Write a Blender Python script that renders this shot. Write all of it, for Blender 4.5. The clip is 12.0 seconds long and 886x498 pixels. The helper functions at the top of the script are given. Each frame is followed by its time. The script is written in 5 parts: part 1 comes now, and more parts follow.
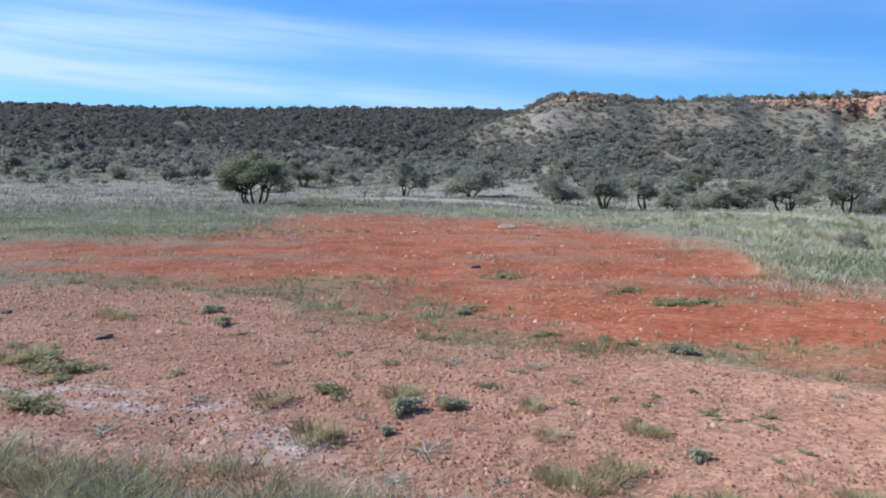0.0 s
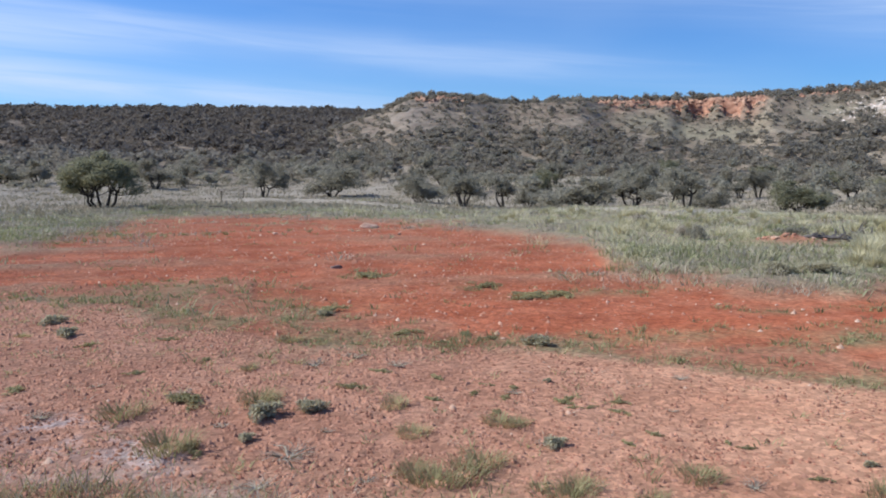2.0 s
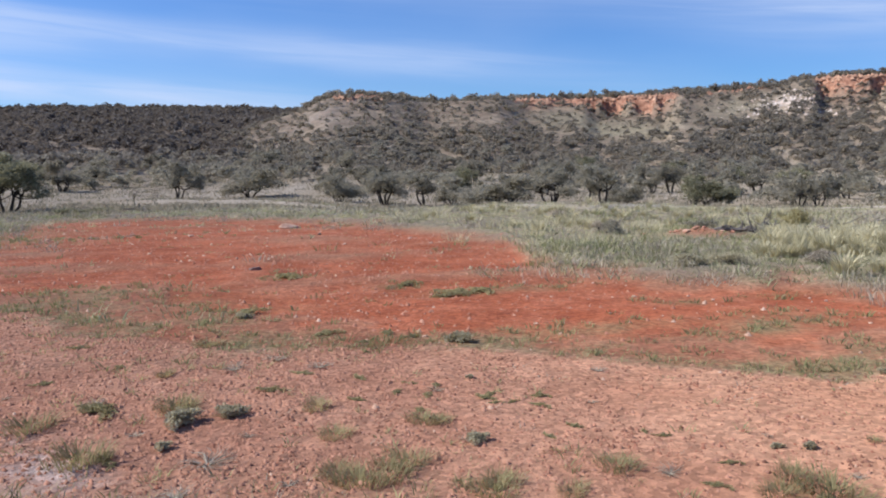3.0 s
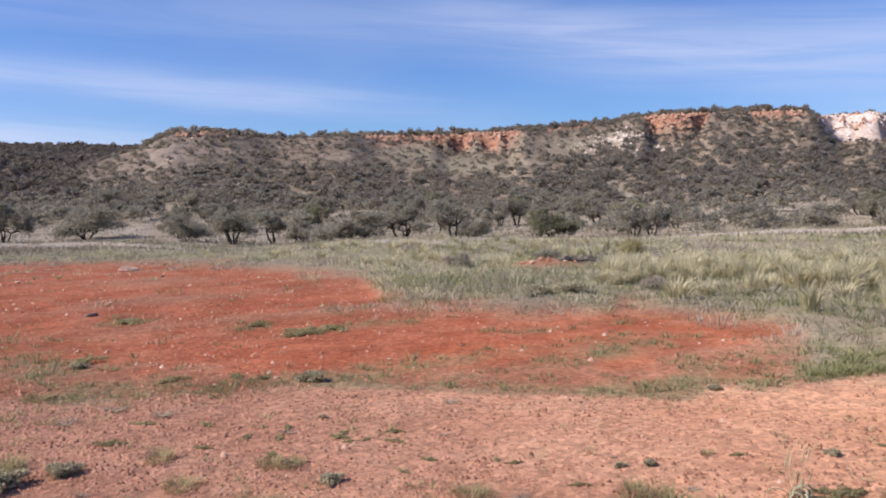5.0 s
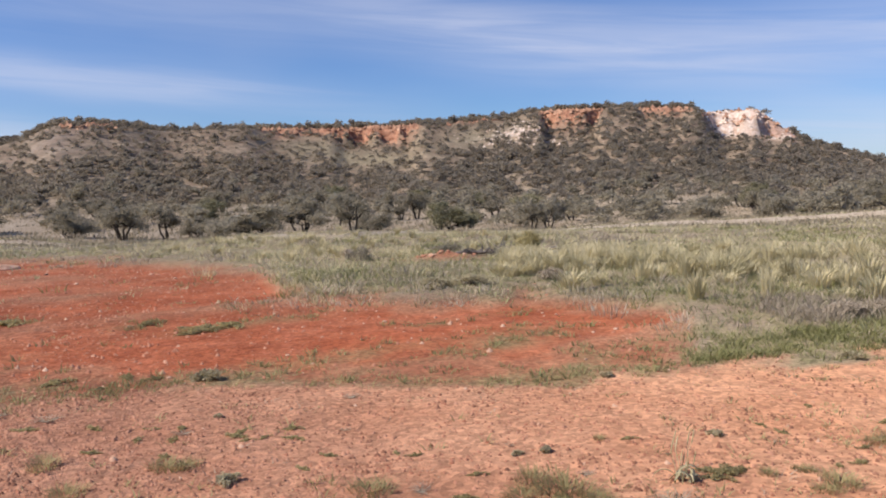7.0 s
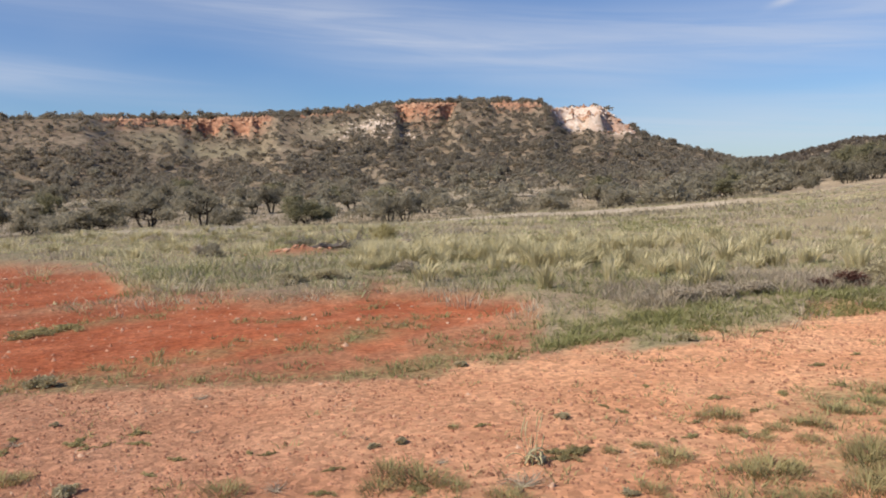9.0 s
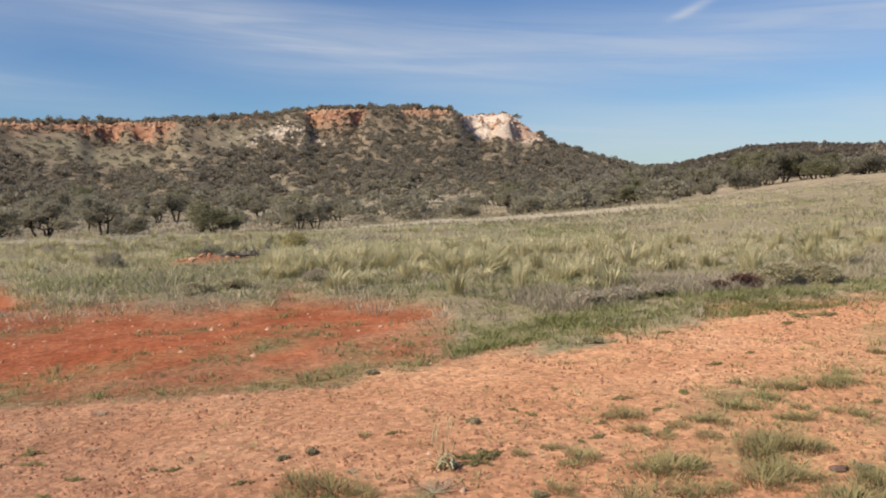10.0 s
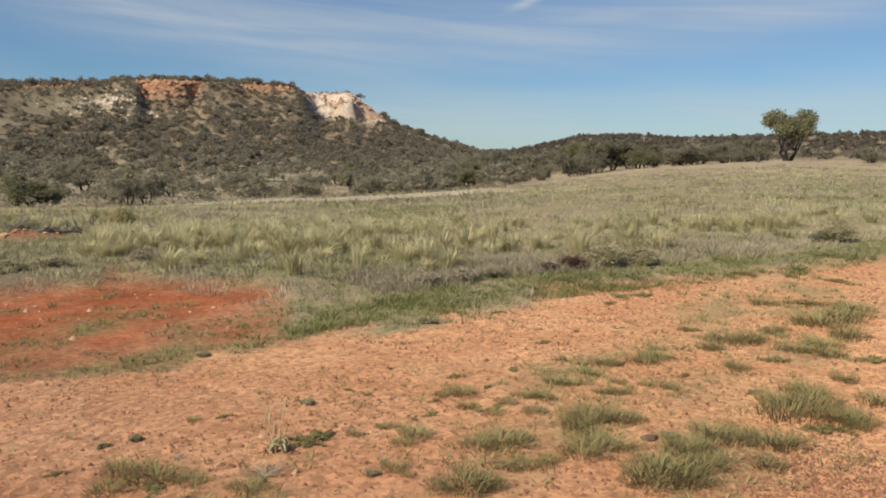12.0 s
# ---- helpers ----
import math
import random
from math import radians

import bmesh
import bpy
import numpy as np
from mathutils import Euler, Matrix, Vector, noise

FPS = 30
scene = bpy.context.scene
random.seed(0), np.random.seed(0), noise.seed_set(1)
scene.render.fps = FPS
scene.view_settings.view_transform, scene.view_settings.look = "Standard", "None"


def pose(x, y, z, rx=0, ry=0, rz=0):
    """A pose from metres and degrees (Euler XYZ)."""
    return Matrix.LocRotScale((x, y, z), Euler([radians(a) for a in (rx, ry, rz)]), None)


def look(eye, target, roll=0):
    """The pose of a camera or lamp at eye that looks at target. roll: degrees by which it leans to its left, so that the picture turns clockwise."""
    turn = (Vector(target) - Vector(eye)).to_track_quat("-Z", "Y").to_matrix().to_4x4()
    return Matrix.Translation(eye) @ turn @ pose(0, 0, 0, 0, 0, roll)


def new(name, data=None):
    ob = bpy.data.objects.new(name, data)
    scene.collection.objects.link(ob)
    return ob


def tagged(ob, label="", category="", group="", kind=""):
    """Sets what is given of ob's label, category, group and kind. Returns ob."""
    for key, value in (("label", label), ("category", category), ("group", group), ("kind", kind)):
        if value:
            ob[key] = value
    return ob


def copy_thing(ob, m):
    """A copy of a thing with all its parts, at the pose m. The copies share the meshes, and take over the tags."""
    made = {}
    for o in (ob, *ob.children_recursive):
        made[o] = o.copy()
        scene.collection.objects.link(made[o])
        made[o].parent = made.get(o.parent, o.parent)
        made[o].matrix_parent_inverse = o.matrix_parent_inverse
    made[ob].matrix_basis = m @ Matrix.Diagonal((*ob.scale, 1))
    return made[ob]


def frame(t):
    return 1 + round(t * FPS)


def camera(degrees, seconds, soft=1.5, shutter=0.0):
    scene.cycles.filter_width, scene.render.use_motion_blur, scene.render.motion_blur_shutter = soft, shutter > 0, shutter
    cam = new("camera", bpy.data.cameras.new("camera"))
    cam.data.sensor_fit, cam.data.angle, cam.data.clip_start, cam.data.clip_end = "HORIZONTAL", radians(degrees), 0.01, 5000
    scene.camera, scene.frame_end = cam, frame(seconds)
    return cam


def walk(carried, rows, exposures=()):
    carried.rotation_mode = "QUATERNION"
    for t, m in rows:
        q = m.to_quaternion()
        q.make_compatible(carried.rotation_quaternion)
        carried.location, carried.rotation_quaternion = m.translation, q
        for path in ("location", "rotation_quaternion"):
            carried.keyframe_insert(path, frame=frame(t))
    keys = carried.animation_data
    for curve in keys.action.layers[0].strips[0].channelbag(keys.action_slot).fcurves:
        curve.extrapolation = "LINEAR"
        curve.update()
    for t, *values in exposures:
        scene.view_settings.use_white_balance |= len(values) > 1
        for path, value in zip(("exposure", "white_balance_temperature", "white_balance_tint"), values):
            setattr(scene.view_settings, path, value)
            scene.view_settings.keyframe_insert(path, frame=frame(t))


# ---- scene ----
cam = camera(57.0, 12.0, soft=1.9)
PATH = [
    (0.0, pose(0.003, -0.000, 1.65, 83.61, -0.30, -1.31)),
    (0.5, pose(0.009, -0.000, 1.65, 83.70, -0.03, -3.29)),
    (1.0, pose(0.015, -0.001, 1.65, 83.50, 0.16, -5.70)),
    (1.5, pose(0.021, -0.002, 1.65, 83.48, 0.09, -8.14)),
    (2.0, pose(0.029, -0.003, 1.65, 83.58, 0.03, -11.00)),
    (2.5, pose(0.036, -0.004, 1.65, 83.42, 0.23, -13.75)),
    (3.0, pose(0.043, -0.006, 1.65, 83.44, 0.57, -16.58)),
    (3.5, pose(0.049, -0.008, 1.65, 84.19, 0.92, -19.16)),
    (5.5, pose(0.073, -0.019, 1.65, 86.05, 1.29, -29.02)),
    (6.0, pose(0.076, -0.021, 1.65, 85.78, 1.24, -30.61)),
    (6.5, pose(0.079, -0.023, 1.65, 85.50, 1.24, -31.95)),
    (7.0, pose(0.084, -0.026, 1.65, 85.19, 1.30, -33.95)),
    (9.0, pose(0.104, -0.042, 1.65, 84.50, 1.25, -44.00)),
    (9.5, pose(0.110, -0.048, 1.65, 84.66, 1.33, -46.91)),
    (10.0, pose(0.115, -0.054, 1.65, 84.85, 1.26, -50.21)),
    (10.5, pose(0.120, -0.060, 1.65, 84.93, 0.90, -53.21)),
    (11.0, pose(0.125, -0.066, 1.65, 84.66, 0.26, -56.16)),
    (11.5, pose(0.128, -0.072, 1.65, 84.13, -0.25, -58.74)),
    (12.0, pose(0.131, -0.078, 1.65, 83.44, -0.67, -61.16)),
]
walk(cam, PATH, exposures=[(0.0, 0.29, 5250, 2), (1.5, 0.2, 5550, 6), (3.0, 0.18, 5950, 13), (5.5, 0.2, 6400, 20), (7.0, 0.13, 6800, 18), (9.5, 0.03, 7200, 11), (12.0, -0.15, 7700, 4)])

# ---- daylight ----
SUN_BEARING, SUN_HEIGHT = -72.0, 40.0
sun_data = bpy.data.lights.new("sun", "SUN")
sun_data.energy, sun_data.angle, sun_data.color = 5.0, radians(0.5), (1.0, 0.94, 0.85)
sun = new("sun", sun_data)
sb, sh = radians(SUN_BEARING), radians(SUN_HEIGHT)
sun.matrix_world = look((60 * math.sin(sb) * math.cos(sh), 60 * math.cos(sb) * math.cos(sh), 60 * math.sin(sh)), (0, 0, 0))

world = bpy.data.worlds.new("daylight")
scene.world = world
world.use_nodes = True
wt = world.node_tree
wt.nodes.clear()


def wire(tree, a, socket):
    """Feed a number, colour or output socket into an input socket."""
    if isinstance(a, bpy.types.NodeSocket):
        tree.links.new(a, socket)
    else:
        socket.default_value = a


def calc(tree, op, a, b=0.0, c=0.0, clamp=False):
    n = tree.nodes.new("ShaderNodeMath")
    n.operation, n.use_clamp = op, clamp
    for v, s in zip((a, b, c), n.inputs):
        wire(tree, v, s)
    return n.outputs[0]


def blend(tree, fac, a, b, mode="MIX"):
    n = tree.nodes.new("ShaderNodeMix")
    n.data_type, n.blend_type = "RGBA", mode
    wire(tree, fac, n.inputs[0])
    wire(tree, a if isinstance(a, bpy.types.NodeSocket) else (*a, 1), n.inputs[6])
    wire(tree, b if isinstance(b, bpy.types.NodeSocket) else (*b, 1), n.inputs[7])
    return n.outputs[2]


def noise_node(tree, vector, scale, detail=4.0, rough=0.55, distort=0.0):
    n = tree.nodes.new("ShaderNodeTexNoise")
    if vector is not None:
        tree.links.new(vector, n.inputs["Vector"])
    n.inputs["Scale"].default_value, n.inputs["Detail"].default_value = scale, detail
    n.inputs["Roughness"].default_value, n.inputs["Distortion"].default_value = rough, distort
    return n.outputs[0]


def ramp(tree, fac, lo, hi):
    n = tree.nodes.new("ShaderNodeMapRange")
    n.interpolation_type = "SMOOTHSTEP"
    wire(tree, fac, n.inputs[0])
    n.inputs[1].default_value, n.inputs[2].default_value = lo, hi
    return n.outputs[0]


def combine(tree, x, y, z=0.0):
    n = tree.nodes.new("ShaderNodeCombineXYZ")
    for v, s in zip((x, y, z), n.inputs):
        wire(tree, v, s)
    return n.outputs[0]


sky = wt.nodes.new("ShaderNodeTexSky")
sky.sky_type, sky.sun_disc = "NISHITA", False
sky.sun_elevation, sky.sun_rotation = radians(SUN_HEIGHT), radians(SUN_BEARING % 360)
sky.altitude, sky.air_density, sky.dust_density, sky.ozone_density = 600, 1.0, 0.15, 3.5
coords = wt.nodes.new("ShaderNodeTexCoord").outputs["Generated"]
xyz = wt.nodes.new("ShaderNodeSeparateXYZ")
wt.links.new(coords, xyz.inputs[0])
bearing = calc(wt, "MULTIPLY", calc(wt, "ARCTAN2", xyz.outputs[0], xyz.outputs[1]), 57.2958)
height = calc(wt, "MULTIPLY", calc(wt, "ARCSINE", xyz.outputs[2]), 57.2958)


def streak(x0, y0, lean, bend, wide, left, right):
    """A long cirrus band: its height falls by lean and bends up by bend; wide is its half thickness in degrees."""
    dx = calc(wt, "SUBTRACT", bearing, x0)
    line = calc(wt, "ADD", calc(wt, "MULTIPLY_ADD", dx, lean, y0), calc(wt, "MULTIPLY", calc(wt, "MULTIPLY", dx, dx), bend))
    off = calc(wt, "DIVIDE", calc(wt, "SUBTRACT", height, line), wide)
    band = calc(wt, "POWER", 2.718, calc(wt, "MULTIPLY", calc(wt, "MULTIPLY", off, off), -1.0))
    ends = calc(wt, "MULTIPLY", ramp(wt, bearing, left - 14, left + 8), calc(wt, "SUBTRACT", 1.0, ramp(wt, bearing, right - 14, right + 10)))
    return calc(wt, "MULTIPLY", band, ends)


fibres = noise_node(wt, combine(wt, calc(wt, "MULTIPLY", bearing, 0.035), calc(wt, "MULTIPLY", calc(wt, "MULTIPLY_ADD", bearing, 0.07, height), 0.5)), 1.7, 6, 0.55, 0.6)
soft = noise_node(wt, combine(wt, calc(wt, "MULTIPLY", bearing, 0.03), calc(wt, "MULTIPLY", height, 0.09), 3.0), 1.3, 3, 0.5)
CIRRUS = [  # strength, then the band's place, lean, bend, half thickness and ends
    (0.75, (-12, 4.6, -0.06, 0.0, 1.0, -60, 10)),
    (0.55, (0, 7.5, -0.045, -0.0012, 1.15, -60, 28)),
    (0.95, (-32, 6.6, -0.03, 0.0, 2.3, -90, -15)),
    (0.70, (-18, 9.5, -0.07, 0.0, 0.55, -34, -9)),
    (0.2, (24, 11.0, -0.03, 0.0, 1.9, -4, 46)),
    (0.62, (60, 7.9, 0.0, 0.0036, 2.2, 34, 120)),
    (0.55, (72, 2.6, 0.02, 0.0, 2.0, 50, 140)),
    (0.25, (-10, 2.6, 0.0, 0.0, 1.4, -90, 20)),
]
bands = 0.0
for strong, place in CIRRUS:
    bands = calc(wt, "MULTIPLY_ADD", streak(*place), strong, bands)
veil = calc(wt, "MULTIPLY", bands, calc(wt, "MULTIPLY_ADD", ramp(wt, fibres, 0.30, 0.68), 0.55, 0.45))
veil = calc(wt, "ADD", veil, calc(wt, "MULTIPLY", ramp(wt, soft, 0.3, 0.75), 0.18))
puff_x, puff_y = calc(wt, "DIVIDE", calc(wt, "SUBTRACT", bearing, 67.0), 1.3), calc(wt, "DIVIDE", calc(wt, "SUBTRACT", height, calc(wt, "MULTIPLY_ADD", bearing, 0.4, -16.4)), 0.3)
puff = calc(wt, "POWER", 2.718, calc(wt, "MULTIPLY", calc(wt, "ADD", calc(wt, "MULTIPLY", puff_x, puff_x), calc(wt, "MULTIPLY", puff_y, puff_y)), -1.0))
veil = calc(wt, "ADD", veil, calc(wt, "MULTIPLY", puff, calc(wt, "MULTIPLY", fibres, 1.0)))
cloud = blend(wt, calc(wt, "MULTIPLY", veil, 0.85, clamp=True), blend(wt, 1.0, sky.outputs[0], (0.58, 0.84, 1.20), "MULTIPLY"), (6.3, 7.2, 8.9))
back = wt.nodes.new("ShaderNodeBackground")
back.inputs[1].default_value = 0.09
wt.links.new(cloud, back.inputs[0])
wt.links.new(back.outputs[0], wt.nodes.new("ShaderNodeOutputWorld").inputs[0])


# ---- materials ----
def material(name):
    m = bpy.data.materials.new(name)
    m.use_nodes = True
    t = m.node_tree
    b = t.nodes["Principled BSDF"]
    b.inputs["Specular IOR Level"].default_value = 0.25
    return m, t, b


def bump(t, b, height_out, strength, distance):
    n = t.nodes.new("ShaderNodeBump")
    n.inputs["Strength"].default_value, n.inputs["Distance"].default_value = strength, distance
    t.links.new(height_out, n.inputs["Height"])
    t.links.new(n.outputs[0], b.inputs["Normal"])


def place_coords(t):
    return t.nodes.new("ShaderNodeNewGeometry").outputs["Position"]


def object_coords(t):
    return t.nodes.new("ShaderNodeTexCoord").outputs["Object"]


def leafy(name, dark, light, spread=0.35, thin=0.3):
    """Foliage: each leaf takes its own tone between dark and light, each plant its own shift."""
    m, t, b = material(name)
    leaf = t.nodes.new("ShaderNodeNewGeometry").outputs["Random Per Island"]
    plant = t.nodes.new("ShaderNodeObjectInfo").outputs["Random"]
    patch = calc(t, "MULTIPLY_ADD", noise_node(t, place_coords(t), 0.06, 4, 0.65), 0.6, calc(t, "MULTIPLY_ADD", ramp(t, noise_node(t, place_coords(t), 0.45, 3), 0.3, 0.7), 0.7, -0.15))
    mixf = calc(t, "ADD", calc(t, "MULTIPLY", leaf, 1 - spread), calc(t, "MULTIPLY", calc(t, "ADD", plant, calc(t, "SUBTRACT", patch, 0.5)), spread), clamp=True)
    col = blend(t, mixf, dark, light)
    t.links.new(col, b.inputs["Base Color"])
    b.inputs["Roughness"].default_value = 0.75
    tr = t.nodes.new("ShaderNodeBsdfTranslucent")
    t.links.new(col, tr.inputs[0])
    mx = t.nodes.new("ShaderNodeMixShader")
    mx.inputs[0].default_value = thin
    t.links.new(b.outputs[0], mx.inputs[1])
    t.links.new(tr.outputs[0], mx.inputs[2])
    t.links.new(mx.outputs[0], t.nodes["Material Output"].inputs[0])
    return m


def rough_stuff(name, dark, light, scale, relief=0.01, rough=0.9):
    """Bark, stone and dry wood: two scales of tone with a bump."""
    m, t, b = material(name)
    v = object_coords(t)
    fine, broad = noise_node(t, v, scale, 6, 0.65), noise_node(t, v, scale * 0.2, 3)
    tone = calc(t, "ADD", calc(t, "MULTIPLY", fine, 0.6), calc(t, "MULTIPLY", broad, 0.5))
    isle = t.nodes.new("ShaderNodeNewGeometry").outputs["Random Per Island"]
    tone = calc(t, "ADD", ramp(t, tone, 0.3, 0.8), calc(t, "MULTIPLY_ADD", isle, 0.5, -0.25), clamp=True)
    t.links.new(blend(t, tone, dark, light), b.inputs["Base Color"])
    b.inputs["Roughness"].default_value = rough
    bump(t, b, fine, 0.6, relief)
    return m


MULGA = leafy("mulga_leaf", (0.19, 0.174, 0.128), (0.46, 0.42, 0.31), 0.4, 0.5)
OLIVE = leafy("olive_leaf", (0.17, 0.165, 0.098), (0.40, 0.375, 0.225), 0.35, 0.45)
SCRUB = leafy("scrub_leaf", (0.235, 0.205, 0.155), (0.48, 0.43, 0.33), 0.6, 0.55)
# foothill and ridge leaves: scrub_leaf darkened, putting the ridge's backlit shade into colour
FOOT_LEAF = leafy("foothill_leaf", (0.155, 0.135, 0.105), (0.34, 0.30, 0.235), 0.6, 0.45)
RIDGE_SHADE_LEAF = leafy("ridge_shade_leaf", (0.105, 0.085, 0.068), (0.235, 0.198, 0.155), 0.7, 0.4)
GREY_LEAF = leafy("saltbush_leaf", (0.33, 0.288, 0.175), (0.62, 0.555, 0.365), 0.3, 0.4)
HERB = leafy("herb_leaf", (0.25, 0.216, 0.102), (0.53, 0.465, 0.235), 0.4, 0.4)
GREEN_GRASS = leafy("green_grass", (0.18, 0.18, 0.072), (0.385, 0.38, 0.18), 0.5)
PALE_GRASS = leafy("pale_grass", (0.41, 0.37, 0.20), (0.78, 0.70, 0.45), 0.45)
DRY_GRASS = leafy("dry_grass", (0.20, 0.175, 0.11), (0.40, 0.35, 0.24), 0.5)
MAUVE = leafy("grey_twig", (0.30, 0.25, 0.182), (0.58, 0.50, 0.375), 0.4, 0.2)
RUST_LEAF = leafy("rust_leaf", (0.06, 0.025, 0.02), (0.16, 0.07, 0.05), 0.3, 0.1)
BARK = rough_stuff("bark", (0.022, 0.018, 0.015), (0.09, 0.075, 0.062), 9, 0.02)
DEADWOOD = rough_stuff("deadwood", (0.06, 0.05, 0.045), (0.26, 0.23, 0.20), 12, 0.01)
STONE_RED = rough_stuff("red_stone", (0.30, 0.115, 0.066), (0.54, 0.27, 0.17), 14, 0.006)
STONE_PALE = rough_stuff("pale_stone", (0.46, 0.25, 0.155), (0.66, 0.46, 0.33), 10, 0.006)
CLIFF_STONE = rough_stuff("cliff_stone", (0.27, 0.135, 0.085), (0.58, 0.35, 0.225), 0.5, 0.1)
WHITE_STONE = rough_stuff("white_stone", (0.58, 0.42, 0.30), (0.84, 0.76, 0.67), 0.5, 0.1)
CLOD_DARK = rough_stuff("dark_clod", (0.18, 0.078, 0.047), (0.39, 0.19, 0.118), 14, 0.004)
SOIL_CRUMB = rough_stuff("soil_crumb", (0.33, 0.158, 0.098), (0.52, 0.275, 0.175), 14, 0.006)
STONE_DARK = rough_stuff("dark_stone", (0.11, 0.066, 0.052), (0.24, 0.15, 0.12), 16, 0.008)


def ground_material():
    m, t, b = material("ground")
    pos = place_coords(t)
    a1 = t.nodes.new("ShaderNodeAttribute")
    a1.attribute_name = "zone_soil"
    a2 = t.nodes.new("ShaderNodeAttribute")
    a2.attribute_name = "zone_hill"
    s1, s2 = t.nodes.new("ShaderNodeSeparateXYZ"), t.nodes.new("ShaderNodeSeparateXYZ")
    t.links.new(a1.outputs["Vector"], s1.inputs[0])
    t.links.new(a2.outputs["Vector"], s2.inputs[0])
    red, pad, green, salt = s1.outputs[0], s1.outputs[1], s1.outputs[2], a1.outputs["Alpha"]
    hill, cliff, white, track = s2.outputs[0], s2.outputs[1], s2.outputs[2], a2.outputs["Alpha"]
    big, mid, fine = noise_node(t, pos, 0.16, 3), noise_node(t, pos, 1.1, 5, 0.6), noise_node(t, pos, 17, 6, 0.7)
    grit = t.nodes.new("ShaderNodeTexVoronoi")
    t.links.new(pos, grit.inputs["Vector"])
    grit.inputs["Scale"].default_value = 26
    grit2 = t.nodes.new("ShaderNodeTexVoronoi")
    t.links.new(pos, grit2.inputs["Vector"])
    grit2.inputs["Scale"].default_value = 9
    m1, m2 = ramp(t, mid, 0.3, 0.72), ramp(t, fine, 0.3, 0.72)
    field = blend(t, m1, (0.275, 0.215, 0.147), (0.42, 0.342, 0.235))
    redc = blend(t, m1, (0.34, 0.096, 0.042), (0.51, 0.165, 0.078))
    redc = blend(t, calc(t, "MULTIPLY", ramp(t, noise_node(t, pos, 0.55, 6, 0.7), 0.48, 0.68), 0.4), redc, (0.43, 0.185, 0.105))
    redc = blend(t, calc(t, "MULTIPLY", ramp(t, noise_node(t, pos, 3.2, 5, 0.7), 0.52, 0.7), 0.5), redc, (0.25, 0.085, 0.05))
    # pad runs from darker pink-brown to lighter, smoother orange along x
    rightward = ramp(t, s_x(t, pos, 0), 0.0, 6.5)
    padc = blend(t, rightward, blend(t, m1, (0.395, 0.19, 0.114), (0.50, 0.265, 0.164)), blend(t, m1, (0.53, 0.268, 0.147), (0.61, 0.342, 0.198)))
    col = blend(t, pad, field, padc)
    col = blend(t, red, col, redc)
    col = blend(t, salt, col, blend(t, m2, (0.55, 0.40, 0.33), (0.74, 0.61, 0.54)))
    col = blend(t, calc(t, "MULTIPLY", green, ramp(t, calc(t, "ADD", mid, calc(t, "MULTIPLY", fine, 0.6)), 0.62, 0.95)), col, blend(t, m2, (0.14, 0.13, 0.06), (0.27, 0.245, 0.125)))
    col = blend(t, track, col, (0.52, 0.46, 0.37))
    hillc = blend(t, ramp(t, big, 0.3, 0.7), (0.25, 0.178, 0.125), (0.38, 0.30, 0.21))
    hillc = blend(t, ramp(t, noise_node(t, pos, 0.55, 6, 0.7), 0.42, 0.6), hillc, (0.205, 0.165, 0.115))
    col = blend(t, hill, col, hillc)
    col = blend(t, calc(t, "MULTIPLY", hill, calc(t, "MULTIPLY", green, ramp(t, noise_node(t, pos, 0.22, 5, 0.65), 0.25, 0.55))), col, blend(t, m1, (0.235, 0.202, 0.128), (0.35, 0.302, 0.20)))
    strata = noise_node(t, combine(t, calc(t, "MULTIPLY", s_x(t, pos, 0), 0.5), calc(t, "MULTIPLY", s_x(t, pos, 1), 0.5), calc(t, "MULTIPLY", s_x(t, pos, 2), 0.45)), 1.0, 5, 0.65)
    col = blend(t, cliff, col, blend(t, ramp(t, strata, 0.35, 0.65), (0.32, 0.15, 0.092), (0.60, 0.34, 0.215)))
    col = blend(t, white, col, blend(t, ramp(t, strata, 0.3, 0.6), (0.60, 0.40, 0.26), (0.84, 0.75, 0.66)))
    # grit: each crumb of gravel has its own tone
    tone = calc(t, "MULTIPLY_ADD", s_x(t, grit.outputs["Color"], 0), 0.5, 0.72)
    tone = calc(t, "MULTIPLY", tone, calc(t, "MULTIPLY_ADD", s_x(t, grit2.outputs["Color"], 1), 0.16, 0.92))
    tone = calc(t, "MULTIPLY", tone, calc(t, "MULTIPLY_ADD", big, 0.5, 0.75))
    col = blend(t, 1.0, col, combine(t, tone, tone, tone), "MULTIPLY")
    t.links.new(col, b.inputs["Base Color"])
    b.inputs["Roughness"].default_value = 0.95
    b.inputs["Diffuse Roughness"].default_value = 0.5
    b.inputs["Specular IOR Level"].default_value = 0.1
    lumps = calc(t, "ADD", calc(t, "MULTIPLY", fine, 0.5), calc(t, "ADD", calc(t, "MULTIPLY", mid, 0.55), calc(t, "MULTIPLY", grit2.outputs["Distance"], -0.35)))
    clod = noise_node(t, pos, 8, 3, 0.6)
    lumps = calc(t, "ADD", lumps, calc(t, "MULTIPLY", ramp(t, clod, 0.45, 0.75), calc(t, "MULTIPLY_ADD", rightward, -0.35, 0.5)))
    bump(t, b, lumps, 0.7, 0.034)
    return m


def s_x(t, vector, axis):
    n = t.nodes.new("ShaderNodeSeparateXYZ")
    t.links.new(vector, n.inputs[0])
    return n.outputs[axis]


FIELD_GRASS = leafy("field_grass", (0.195, 0.20, 0.10), (0.45, 0.44, 0.24), 0.6)
VERGE = leafy("verge_grass", (0.155, 0.165, 0.062), (0.335, 0.335, 0.14), 0.5)
GROUND = ground_material()

